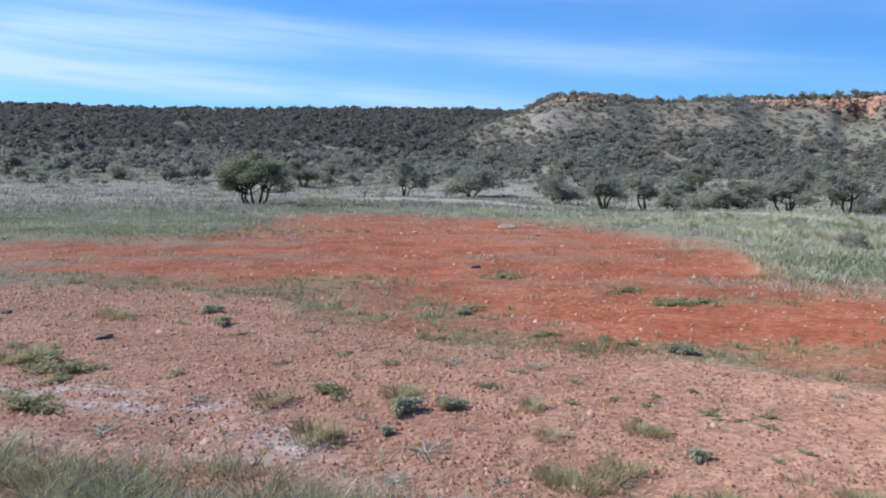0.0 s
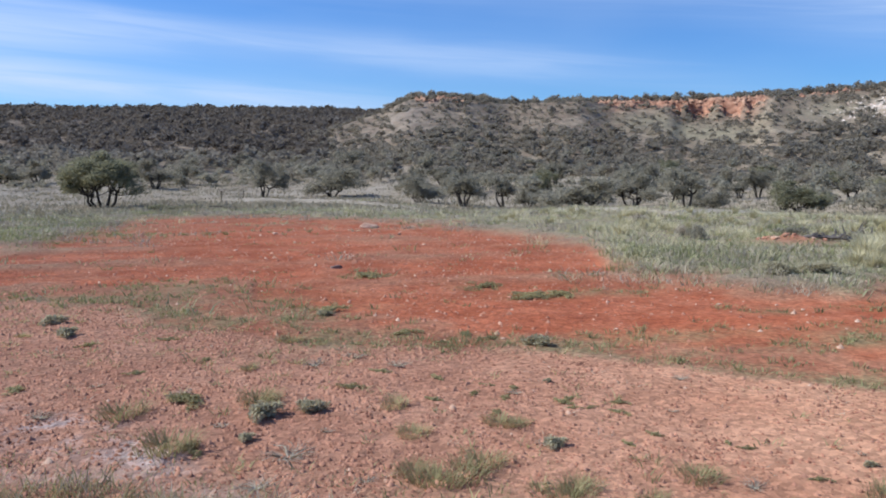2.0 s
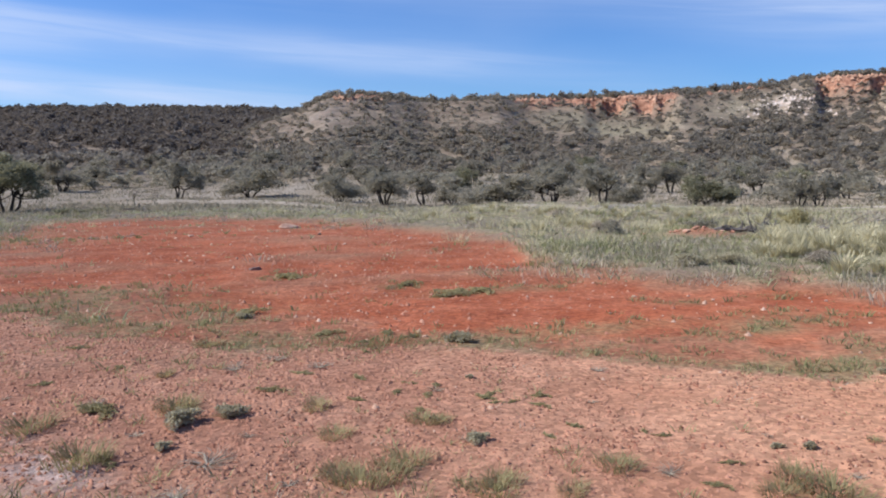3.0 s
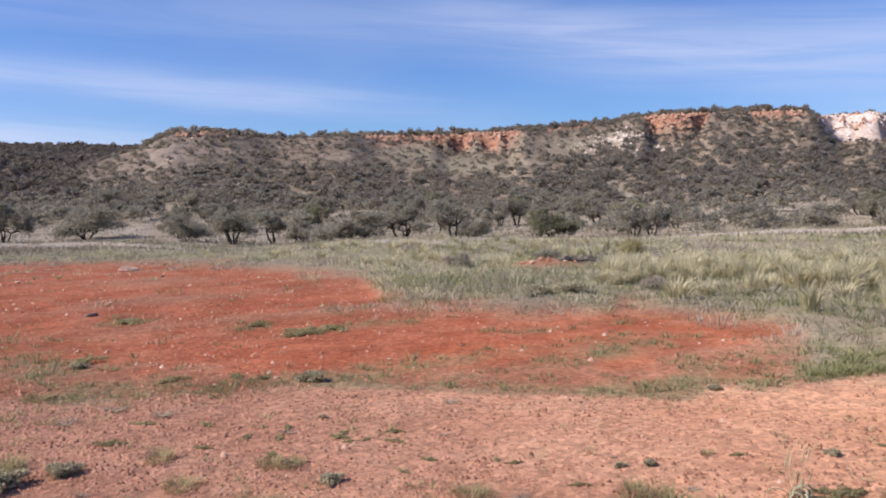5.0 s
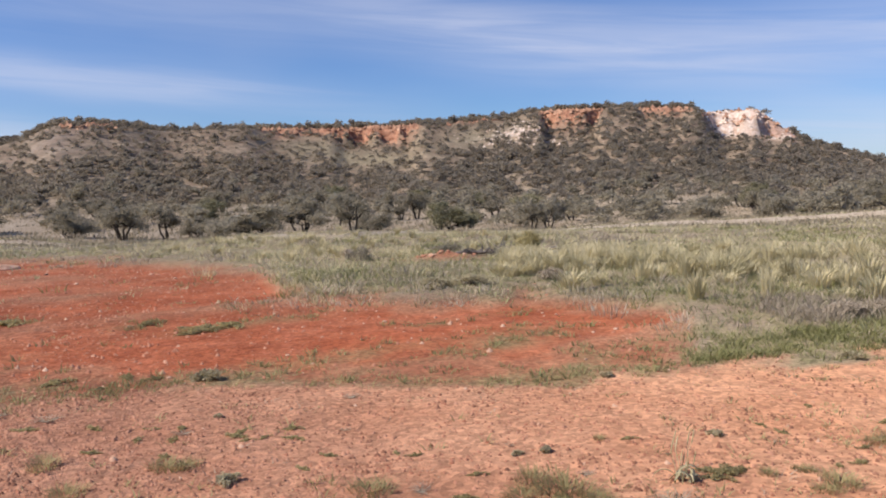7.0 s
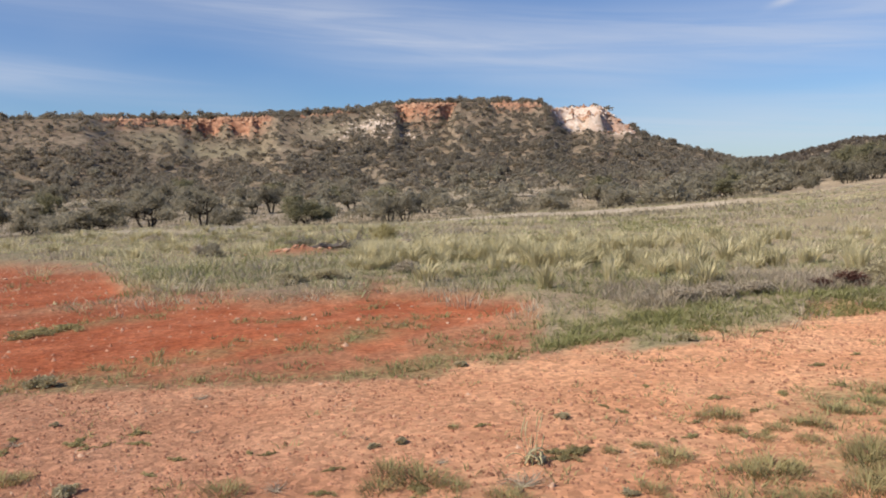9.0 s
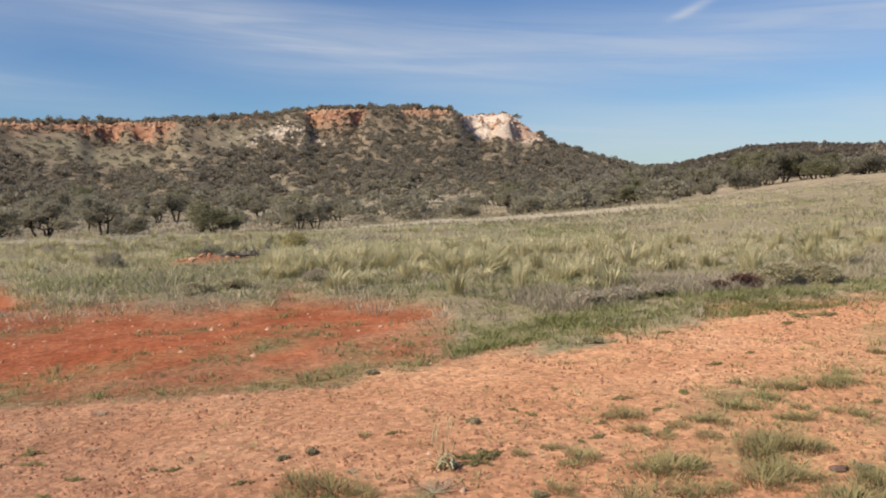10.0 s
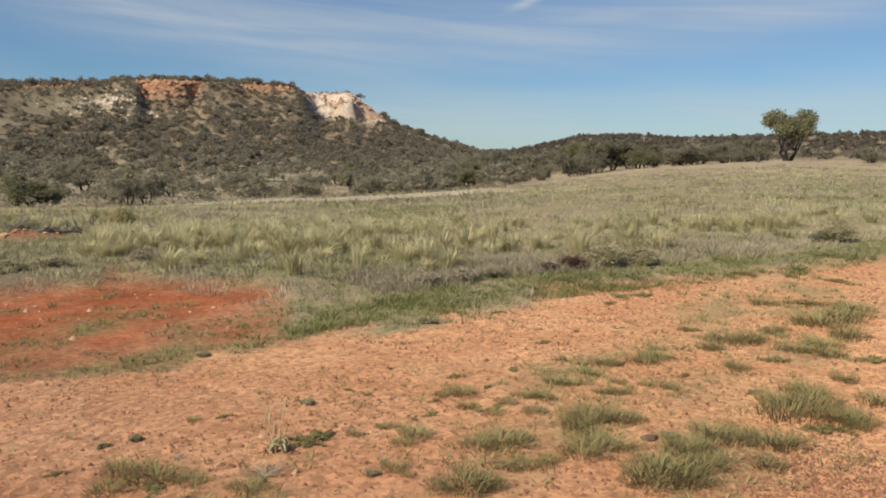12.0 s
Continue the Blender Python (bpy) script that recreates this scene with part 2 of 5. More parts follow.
# ---- terrain: a shallow creek flat before a low mesa, seen as height over bearing and distance ----
EYE = 1.65


def step(a, b, x):
    t = np.clip((x - a) / (b - a), 0, 1)
    return t * t * (3 - 2 * t)


def lattice(i, j, s):
    v = np.sin(i * 127.1 + j * 311.7 + s * 74.7) * 43758.5453
    return v - np.floor(v)


def vnoise(x, y, s=0):
    i, j = np.floor(x), np.floor(y)
    u, v = x - i, y - j
    u, v = u * u * (3 - 2 * u), v * v * (3 - 2 * v)
    a, b = lattice(i, j, s), lattice(i + 1, j, s)
    c, d = lattice(i, j + 1, s), lattice(i + 1, j + 1, s)
    return a + (b - a) * u + (c - a) * v + (a - b - c + d) * u * v


def fbm(x, y, s=0, octaves=4):
    out, amp, tot = 0, 1.0, 0
    for o in range(octaves):
        out = out + amp * vnoise(x * 2 ** o, y * 2 ** o, s + 7 * o)
        tot, amp = tot + amp, amp * 0.5
    return out / tot - 0.5


# skyline of the near mesa and of the ridges behind it: bearing, elevation in degrees
MESA = np.array([(-8, -1.5), (-2, 0.2), (3, 1.7), (4.6, 2.3), (6.8, 3.0), (7.9, 3.5), (9.1, 3.95), (11, 4.05), (15.3, 3.55),
                 (21, 3.7), (27, 3.65), (31, 3.75), (34, 3.85), (38, 4.1), (41, 4.5), (44.4, 4.55), (47.4, 4.5), (50.3, 4.4),
                 (51.6, 4.02), (53.6, 4.0), (54.8, 4.08), (55.5, 3.6), (56.3, 2.98), (57.4, 2.15), (58.2, 1.65), (59.3, 1.4), (60.4, 1.05), (61.5, 0.7), (64, 0.1), (67, -1.2), (80, -1.5)])
RIDGE = np.array([(-90, 2.6), (-30, 2.95), (-20, 2.9), (-12, 2.95), (-5, 3.15), (2, 3.1), (6, 3.05), (12, 2.8), (20, 2.2), (55, 0.2),
                  (62, 0.15), (66, 0.25), (68.8, 0.85), (70.3, 1.25), (73.7, 1.45), (76.7, 1.2), (80.6, 1.3), (89.4, 1.6), (110, 1.8), (180, 1.0)])


def mesa_foot(az):
    return 112 + 14 * fbm(az * 0.12, 0 * az, 3) + 30 * step(52, 62, az)


def mesa_edge(az):
    return 300 + 50 * fbm(az * 0.16, 0 * az, 5, 3) - 20 * np.exp(-((az - 10) / 3.0) ** 2)


def ridge_edge(az):
    return 480 + 330 * step(20, 62, az)


def cliffs(az):
    """Height of the breakaway at the mesa's rim, as a share of the slope."""
    return 0.9 * (0.12 * step(20.5, 23, az) * (1 - step(31.6, 32.7, az)) + 0.16 * step(26.2, 27.4, az) * (1 - step(31.6, 32.7, az)) + 0.03 * step(32, 34, az) * (1 - step(38, 40, az)) + 0.25 * step(40.6, 41.4, az) * (1 - step(44.3, 45.2, az))
                     + 0.09 * step(47, 48, az) * (1 - step(49.8, 51.5, az)) + 0.33 * step(51.0, 53.0, az) * (1 - step(55.4, 58, az)) + 0.06 * step(8.5, 9.5, az) * (1 - step(12, 13, az)))


# a low bank with a bare pale track that borders the field: bearing, distance
BANK = np.array([(-6, 92), (10, 54), (21, 36), (27, 30), (34.6, 41), (42.5, 58), (50, 62), (57, 60), (62, 56), (70, 50)])


def bank_r(az):
    return np.interp(az, BANK[:, 0], BANK[:, 1])


def bank_lift(az, r):
    b = bank_r(az)
    return 0.005 * b * step(b, 1.03 * b, r) * (1 - step(1.08 * b, 1.3 * b, r)) * step(-8, -2, az) * (1 - step(64, 70, az))


def flat_z(az, r):
    fall = 0.036 - 0.036 * step(52, 78, az) - 0.016 * step(70, 86, az)
    t = np.clip((r - 9) / 95, 0, 1)
    back = np.clip((np.abs(az - 30) - 70) / 60, 0, 1)
    bed = 0.45 * step(34, 52, r) * (1 - step(74, 100, r)) * step(4, 12, az) * (1 - step(40, 52, az))
    mound = 0.24 * np.exp(-((r * np.sin(np.radians(az)) - 10.45) / 0.75) ** 2 - ((r * np.cos(np.radians(az)) - 15.3) / 0.5) ** 2)
    return mound + bank_lift(az, r) - bed - fall * (1 - back) * 95 * (0.5 * t + 0.5 * t * t * (3 - 2 * t)) + 0.35 * step(12, 40, r) * fbm(r * np.sin(np.radians(az)) / 14, r * np.cos(np.radians(az)) / 14, 2)


def slope(s, c, az):
    """Profile of a hillside from foot (0) to rim (1) with a cliff of share c on top, broken into buttresses."""
    low = 0.07 * np.clip(s / 0.3, 0, 1)
    up = np.clip((s - 0.3) / 0.65, 0, 1)
    whole = 0.72 + 0.9 * np.clip(fbm(az * 1.9, 0 * az, 11, 5) * 2.4, -0.6, 0.3)
    jut = 0.022 * fbm(az * 1.5, 0 * az, 6, 5)
    return low + (0.93 - c) * (0.55 * up + 0.45 * up * up) + c * ((1 - whole) * step(0.91, 0.955, s + jut) + whole * step(0.957, 0.980, s + jut))


def ground_z(az, r):
    base = flat_z(az, r)
    x, y = r * np.sin(np.radians(az)), r * np.cos(np.radians(az))
    foot, edge = mesa_foot(az), mesa_edge(az)
    rim = EYE + edge * np.tan(np.radians(np.interp(az, MESA[:, 0], MESA[:, 1])))
    s = (r - foot) / (edge - foot)
    gully = fbm(x / 26, y / 26, 9) * 3.2 * np.clip(s, 0, 1) * np.clip(1.02 - s, 0, 1) * 2 + fbm(x / 7, y / 7, 19) * 0.45 * step(0.2, 0.5, s) * (1 - step(0.93, 0.96, s))
    flat0 = flat_z(az, foot)
    mesa = np.where(s > 0, flat0 + (rim - flat0) * slope(np.clip(s, 0, 1), cliffs(az), az) + gully, -99)
    mesa = np.where((s > 1) & (rim > 0), rim - 0.012 * (r - edge), mesa)
    mesa = np.where(rim < flat0 + 0.3, -99, mesa)
    edge2 = ridge_edge(az)
    foot2 = 135 + 12 * fbm(az * 0.1, 0 * az, 23) + 180 * step(8, 14, az) - 60 * step(62, 70, az)
    rim2 = EYE + edge2 * np.tan(np.radians(np.interp(az, RIDGE[:, 0], RIDGE[:, 1])))
    s2 = np.clip((r - foot2) / (edge2 - foot2), 0, 1)
    p2 = 0.06 * np.clip(s2 / 0.15, 0, 1) + 0.94 * np.clip((s2 - 0.15) / 0.85, 0, 1) ** 1.15
    ridge = flat_z(az, foot2) + (rim2 - flat_z(az, foot2)) * p2 + fbm(x / 40, y / 40, 31) * 9 * s2 * (1 - s2) * 2
    ridge = np.where(r > edge2, rim2 - 0.004 * (r - edge2), ridge)
    return np.maximum(base, np.maximum(mesa, np.where(r > foot2, ridge, -99)))

# ---- ground zones: bearing and distance of their borders ----
PAD_EDGE = np.array([(-60, 16), (-27, 12.4), (-21, 11.0), (-15.6, 10.3), (-12, 9.1), (-6, 8.3), (2, 7.6), (10, 7.1), (18, 6.8), (25, 6.7), (37, 6.6), (47, 7.0),
                     (52, 7.5), (56, 7.9), (63, 8.7), (69, 9.6), (77, 10.9), (85, 12.6), (90, 14.8), (100, 19), (130, 30)])
RED_FAR = np.array([(-60, 24), (-27, 20.5), (-16, 19.4), (-12, 26), (-9, 36), (-2, 35), (6, 29.4), (12, 24.7), (17, 19.3), (21, 17.5), (22.7, 13.8), (25, 12.2),
                    (28, 12.2), (32, 11), (34, 10.6), (37, 11.2), (40, 12), (43, 11.3), (50, 9.7), (51.5, 8.4), (53, 6), (180, 6)])
RED_NEAR = np.array([(-60, 15), (-27, 14), (-22, 12), (-15, 11.7), (-5, 11.6), (-1, 9.3), (3.5, 8.3), (9, 7.9), (15, 7.5), (23, 7.4), (33, 7.4), (43, 7.6), (49, 8.6), (52, 9), (180, 9)])


def polar(x, y):
    return np.degrees(np.arctan2(x, y)), np.hypot(x, y)


def blob(x, y, bx, by, wide, deep):
    return np.exp(-(((x - bx) / wide) ** 2 + ((y - by) / deep) ** 2))


def zones(x, y):
    az, r = polar(x, y)
    wob = 1 + 0.20 * fbm(x / 1.9, y / 1.9, 41) + 0.14 * fbm(x / 0.5, y / 0.5, 43)
    rp = r * wob
    pe, rf, rn = np.interp(az, PAD_EDGE[:, 0], PAD_EDGE[:, 1]), np.interp(az, RED_FAR[:, 0], RED_FAR[:, 1]), np.interp(az, RED_NEAR[:, 0], RED_NEAR[:, 1])
    pad = 1 - step(0.97, 1.03, rp / pe)
    red = step(0.94, 1.06, rp / rn) * (1 - step(0.90, 1.08, rp / rf)) * (1 - pad)
    # the red soil bleeds into the strip before the pad
    red = np.maximum(red, (1 - pad) * 0.78 * step(-35, -20, az) * (1 - step(48, 56, az)) * (1 - step(0.95, 1.1, rp / np.maximum(rf, pe))))
    red = red * (1 - 0.45 * (1 - step(-15, -3, az)) * np.clip(0.25 + 2.2 * fbm(x / 1.6, y / 0.9, 45), 0, 1))
    red = red * (1 - 0.35 * np.clip(2.5 * fbm(x / 2.6, y / 1.6, 46), 0, 1))
    red = np.maximum(red, 0.75 * blob(x, y, 10.45, 15.2, 0.9, 0.6) * (1 - pad))
    g = 0 * x
    for bx, by, w, d in ((-0.9, 10.1, 1.4, 1.1), (-1.6, 11.2, 1.0, 0.6), (5.4, 6.95, 0.55, 0.35), (6.8, 8.1, 0.6, 0.2), (5.3, 8.1, 0.4, 0.25), (2.5, 10.5, 0.35, 0.25), (3.1, 9.6, 0.5, 0.3), (0.4, 8.7, 0.4, 0.4), (1.1, 11.9, 0.35, 0.3), (4.1, 9.8, 0.55, 0.35), (1.3, 12.0, 0.5, 0.3), (-3.4, 10.4, 1.6, 0.5), (4.6, 6.3, 1.2, 0.25), (5.6, 6.6, 1.0, 0.3), (0.2, 9.0, 0.9, 0.35), (2.4, 6.9, 2.4, 0.3),
                       (-14, 30, 8, 7), (-7, 24, 4, 3), (-1.9, 3.4, 2.5, 0.75), (3.9, 1.7, 0.5, 0.25), (4.8, 1.5, 0.8, 0.3), (5.9, 2.0, 0.6, 0.3), (7.0, 1.4, 0.7, 0.4), (2.6, 2.5, 0.5, 0.25), (4.6, 0.7, 0.9, 0.35), (9.5, 1.6, 1.2, 0.5), (8.0, 0.6, 1.2, 0.35), (10.5, 0.8, 1.6, 0.5), (6.3, 1.1, 0.9, 0.3)):
        g = np.maximum(g, blob(x, y, bx, by, w, d))
    verge = step(0.99, 1.03, rp / pe) * (1 - step(1.10, 1.22, rp / pe)) * step(46, 54, az)
    strip = step(0.97, 1.0, rp / pe) * (1 - step(1.07, 1.14, rp / pe)) * step(-40, -30, az) * (1 - step(46, 54, az)) * 0.75
    field = (1 - pad) * (1 - red)
    green = np.clip(np.maximum(np.maximum(1.2 * g * (0.6 + 1.2 * fbm(x / 0.8, y / 0.8, 47)), verge), np.maximum(strip, 0.75 * field * (1 - step(40, 70, r)))), 0, 1)
    line = np.interp(x, (-4, -3.0, -2.1, -1.3, -0.85, -0.4), (6.05, 5.75, 5.45, 5.1, 4.75, 4.3))
    line2 = np.interp(x, (-4, -2.4, -1.6, -0.8, -0.2, 0.5), (5.1, 4.7, 4.55, 4.3, 3.95, 3.6))
    salt = np.exp(-((y - line) / 0.28) ** 2) * step(-5, -3, x) * (1 - step(-0.8, -0.3, x)) * np.clip(0.5 + 3.4 * fbm(x / 0.35, y / 0.12, 53), 0, 1)
    salt = np.maximum(salt, 0.5 * np.exp(-((y - line2) / 0.13) ** 2) * (1 - step(0.2, 0.7, x)) * np.clip(0.4 + 2 * fbm(x / 0.3, y / 0.3, 57), 0, 1))
    return dict(pad=pad, red=red, green=green, salt=salt, field=field, verge=verge, strip=strip, blobs=g)


def grassy_slopes(az, s):
    """Open grassy parts of the mesa's face, under the long cliff and on the western nose."""
    ragged = 1 + 0.8 * fbm(az * 0.7, s * 9, 64)
    mid = 1.25 * np.exp(-((az - 27.8) / 5.0) ** 2 - ((s - 0.775 + 0.008 * (az - 28)) / 0.105) ** 2)
    west = 0.85 * np.exp(-((az - 19.2) / 3.0) ** 2 - ((s - 0.80) / 0.08) ** 2)
    nose = 0.85 * np.exp(-((az - 8.4) / 3.2) ** 2 - ((s - 0.79) / 0.13) ** 2)
    east = 0.9 * np.exp(-((az - 36.8) / 2.6) ** 2 - ((s - 0.81) / 0.09) ** 2)
    return np.clip(ragged * np.maximum(np.maximum(mid, west), np.maximum(nose, east)), 0, 1)


def hill_zones(az, r):
    x, y = r * np.sin(np.radians(az)), r * np.cos(np.radians(az))
    foot, edge = mesa_foot(az), mesa_edge(az)
    s = (r - foot) / (edge - foot)
    on = (az > 2) & (az < 64)
    hill = np.clip(step(140, 205, r) * (0.75 + 1.2 * fbm(x / 30, y / 30, 61)), 0, 1)
    hill = np.maximum(hill, step(205, 240, r))
    c = cliffs(az)
    cliff = on * step(0.03, 0.07, c) * step(0.945, 0.96, s) * (1 - step(0.995, 1.01, s))
    scree = on * step(0.03, 0.09, c) * step(0.86, 0.95, s) * (1 - step(0.96, 0.97, s)) * np.clip(0.35 + 2.0 * fbm(x / 6, y / 6, 63), 0, 1) * 0.7
    white = on * step(51.7, 52.4, az) * (1 - step(56.9, 57.6, az)) * step(0.885, 0.93, s) * (1 - 0.45 * step(0.980, 0.990, s)) * (1 - step(1.0, 1.02, s)) * (1 - 0.5 * step(54.3, 55.4, az)) * (0.85 + 0.9 * fbm(az * 1.6, s * 14, 69))
    white = np.clip(white, 0, 1)
    pale = np.exp(-((az - 39.0) / 2.2) ** 2 - ((s - 0.79 - 0.010 * (az - 39)) / 0.065) ** 2) * 0.85 * np.clip(0.2 + 4.5 * fbm(x / 3.5, y / 3.5, 67), 0, 1)
    pale = np.maximum(0.75 * pale, 0.30 * np.exp(-((az - 8.8) / 2.2) ** 2 - ((s - 0.82) / 0.12) ** 2) * np.clip(0.4 + 2.4 * fbm(x / 9, y / 5, 71), 0, 1))
    white = np.clip(np.maximum(white, on * pale), 0, 1)
    b = bank_r(az)
    track = np.exp(-((r - 1.02 * b) / (0.022 * b)) ** 2) * step(-7, 0, az) * (1 - step(62, 68, az)) * (0.55 + 0.5 * fbm(az * 0.9, 0 * az, 74))
    track = np.clip(track, 0, 1)
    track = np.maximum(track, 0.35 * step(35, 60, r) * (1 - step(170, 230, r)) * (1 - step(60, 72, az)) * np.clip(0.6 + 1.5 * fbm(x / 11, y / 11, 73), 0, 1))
    return hill, np.maximum(cliff, scree), white, track, s, c


def mesh_from(name, verts, faces, mat=None, smooth=False):
    """A mesh from arrays; all faces have the same number of corners."""
    verts, faces = np.asarray(verts, np.float32), np.asarray(faces, np.int32)
    me = bpy.data.meshes.new(name)
    k = faces.shape[1]
    me.vertices.add(len(verts))
    me.vertices.foreach_set("co", verts.ravel())
    me.loops.add(faces.size)
    me.loops.foreach_set("vertex_index", faces.ravel())
    me.polygons.add(len(faces))
    me.polygons.foreach_set("loop_start", np.arange(0, faces.size, k, dtype=np.int32))
    if smooth:
        me.polygons.foreach_set("use_smooth", np.ones(len(faces), bool))
    me.update(calc_edges=True)
    if mat:
        me.materials.append(mat)
    return me


def build_ground():
    az = np.r_[np.arange(-40, 104, 0.29), np.arange(104, 320, 4.0)]
    near = np.r_[0.02, 0.35, np.exp(np.linspace(np.log(0.7), np.log(105), 250))]
    sh = np.r_[np.linspace(0.02, 0.93, 75), np.linspace(0.936, 1.0, 16), 1.04]
    far = np.r_[np.linspace(0.06, 1.0, 50)]
    rows = [np.full_like(az, q) for q in near]
    azw = np.where(az > 180, az - 360, az)
    edge, edge2 = mesa_edge(azw), ridge_edge(azw)
    foot = mesa_foot(azw)
    start = near[-1] + 1.5
    for q in sh:
        rows.append(start + (foot + 0.9 * (edge - foot) - start) * q / 0.9 if q < 0.9 else foot + (edge - foot) * q)
    top = edge + 0.04 * (edge - foot)
    for q in far:
        rows.append(top + (edge2 - top) * q)
    for q in (1.03, 1.1, 1.3, 1.7, 2.5, 4.0):
        rows.append(edge2 * q)
    rr = np.sort(np.array(rows), axis=0)
    aa = np.broadcast_to(azw, rr.shape)
    zz = ground_z(aa, rr)
    x, y = rr * np.sin(np.radians(aa)), rr * np.cos(np.radians(aa))
    zn = zones(x, y)
    zz = zz + step(0.8, 2, rr) * (1 - step(60, 100, rr)) * (0.05 * fbm(x / 0.9, y / 0.9, 81) + 0.02 * fbm(x / 0.22, y / 0.22, 83)) + 0.10 * (zn["field"] - 0.5 * zn["red"]) * (1 - step(30, 60, rr)) * step(8, 10, rr)
    n, m = rr.shape
    idx = np.arange(n * m).reshape(n, m)
    nxt = np.roll(idx, -1, axis=1)
    quads = np.stack([idx[:-1], idx[1:], nxt[1:], nxt[:-1]], -1).reshape(-1, 4)[:, ::-1]
    v = np.stack([x, y, zz], -1).reshape(-1, 3)
    me = mesh_from("ground", v, quads[:, ::-1], GROUND, smooth=True)
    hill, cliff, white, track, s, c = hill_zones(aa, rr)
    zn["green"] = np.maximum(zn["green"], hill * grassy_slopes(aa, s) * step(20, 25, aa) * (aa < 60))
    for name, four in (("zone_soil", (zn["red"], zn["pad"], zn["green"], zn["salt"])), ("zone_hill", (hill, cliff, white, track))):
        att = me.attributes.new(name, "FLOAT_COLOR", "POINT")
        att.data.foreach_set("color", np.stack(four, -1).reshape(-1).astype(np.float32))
    ob = new("ground", me)
    tagged(ob, "bare red soil, pink gravel and grassy flat rising to a scrub mesa", "ground", kind="structure")
    return ob


ground = build_ground()


def micro_z(x, y):
    """Height of the ground sheet at plan points, with its small lumps."""
    az, r = polar(x, y)
    zn = zones(x, y)
    return ground_z(az, r) + step(0.8, 2, r) * (1 - step(60, 100, r)) * (0.05 * fbm(x / 0.9, y / 0.9, 81) + 0.02 * fbm(x / 0.22, y / 0.22, 83)) + 0.10 * (zn["field"] - 0.5 * zn["red"]) * (1 - step(30, 60, r)) * step(8, 10, r)


# ---- plants ----
def leaf_cloud(rng, lobes, size, long=1.8, corners=4):
    """Small pointed leaves through ellipsoid lobes: (centre, radii, count)."""
    vs = []
    for centre, radii, count in lobes:
        d = rng.normal(size=(count, 3))
        d /= np.linalg.norm(d, axis=1)[:, None]
        d *= (rng.random(count) ** 0.5 * (1 + 0.35 * rng.random(count) ** 4))[:, None]
        p = np.array(centre) + d * np.array(radii)
        a = rng.normal(size=(count, 3))
        a /= np.linalg.norm(a, axis=1)[:, None]
        b = np.cross(a, rng.normal(size=(count, 3)))
        b /= np.linalg.norm(b, axis=1)[:, None]
        s = size * (0.6 + 0.8 * rng.random(count))[:, None]
        vs.append(np.stack([p - a * s * long * 0.5, p + b * s * 0.5, p + a * s * long * 0.5, p - b * s * 0.5], 1)[:, :corners])
    v = np.concatenate(vs).reshape(-1, 3)
    return v, np.arange(len(v)).reshape(-1, corners)


def tube(vs, fs, pts, radii, n=6):
    """A tapered limb along points, added to lists of vertices and quads."""
    pts = [Vector(p) for p in pts]
    rings = []
    for k, p in enumerate(pts):
        d = (pts[min(k + 1, len(pts) - 1)] - pts[max(k - 1, 0)]).normalized()
        u = d.orthogonal().normalized()
        w = d.cross(u)
        rings.append(len(vs))
        for j in range(n):
            a = 2 * math.pi * j / n
            vs.append(p + (u * math.cos(a) + w * math.sin(a)) * radii[k])
    for a, b in zip(rings, rings[1:]):
        for j in range(n):
            fs.append((a + j, a + (j + 1) % n, b + (j + 1) % n, b + j))


def limb_path(rng, a, b, bend, n=5):
    a, b = Vector(a), Vector(b)
    out = []
    off = Vector(rng.normal(size=3)) * bend
    for k in range(n):
        t = k / (n - 1)
        out.append(a.lerp(b, t) + off * math.sin(math.pi * t) + Vector(rng.normal(size=3)) * bend * 0.25 * (0 < k < n - 1))
    return out


def part(name, me, parent, label=""):
    ob = new(name, me)
    ob.parent = parent
    return tagged(ob, label)


def unit_tree(name, seed, lobes, stems, leaf, leaf_size, thick, open_to=0.3):
    """A tree 1 wide and 1 high: stems from the base fork towards the crown's lobes."""
    rng = np.random.default_rng(seed)
    vs, fs = [], []
    heads = [Vector(c) for c, r, k in lobes]
    for k in range(stems):
        ang = 2 * math.pi * (k + rng.random() * 0.6) / stems
        root = Vector((0.035 * math.cos(ang), 0.035 * math.sin(ang), -0.03))
        fork = Vector((0.16 * math.cos(ang), 0.16 * math.sin(ang), open_to * (0.8 + 0.5 * rng.random())))
        tube(vs, fs, limb_path(rng, root, fork, 0.03), [thick, thick * 0.85, thick * 0.75, thick * 0.65, thick * 0.6])
        mine = sorted(heads, key=lambda h: (h - fork).length)[: 3 + len(heads) // max(stems, 1) // 2]
        for h in mine:
            mid = fork.lerp(h, 0.55) + Vector(rng.normal(size=3)) * 0.03
            tube(vs, fs, limb_path(rng, fork, mid, 0.025, 4), [thick * 0.55, thick * 0.42, thick * 0.34, thick * 0.28], 5)
            for q in range(3):
                tip = h + Vector(rng.normal(size=3)) * 0.09
                tube(vs, fs, limb_path(rng, mid, tip, 0.02, 3), [thick * 0.26, thick * 0.16, thick * 0.05], 4)
    root = new(name)
    part("trunk", mesh_from("trunk", [tuple(v) for v in vs], fs, BARK, True), root, "dark forked stems and limbs")
    if leaf is not None:
        v, f = leaf_cloud(rng, lobes, leaf_size * 1.25, 1.8, 3)
        part("crown", mesh_from("crown", v, f, leaf), root)
    return root


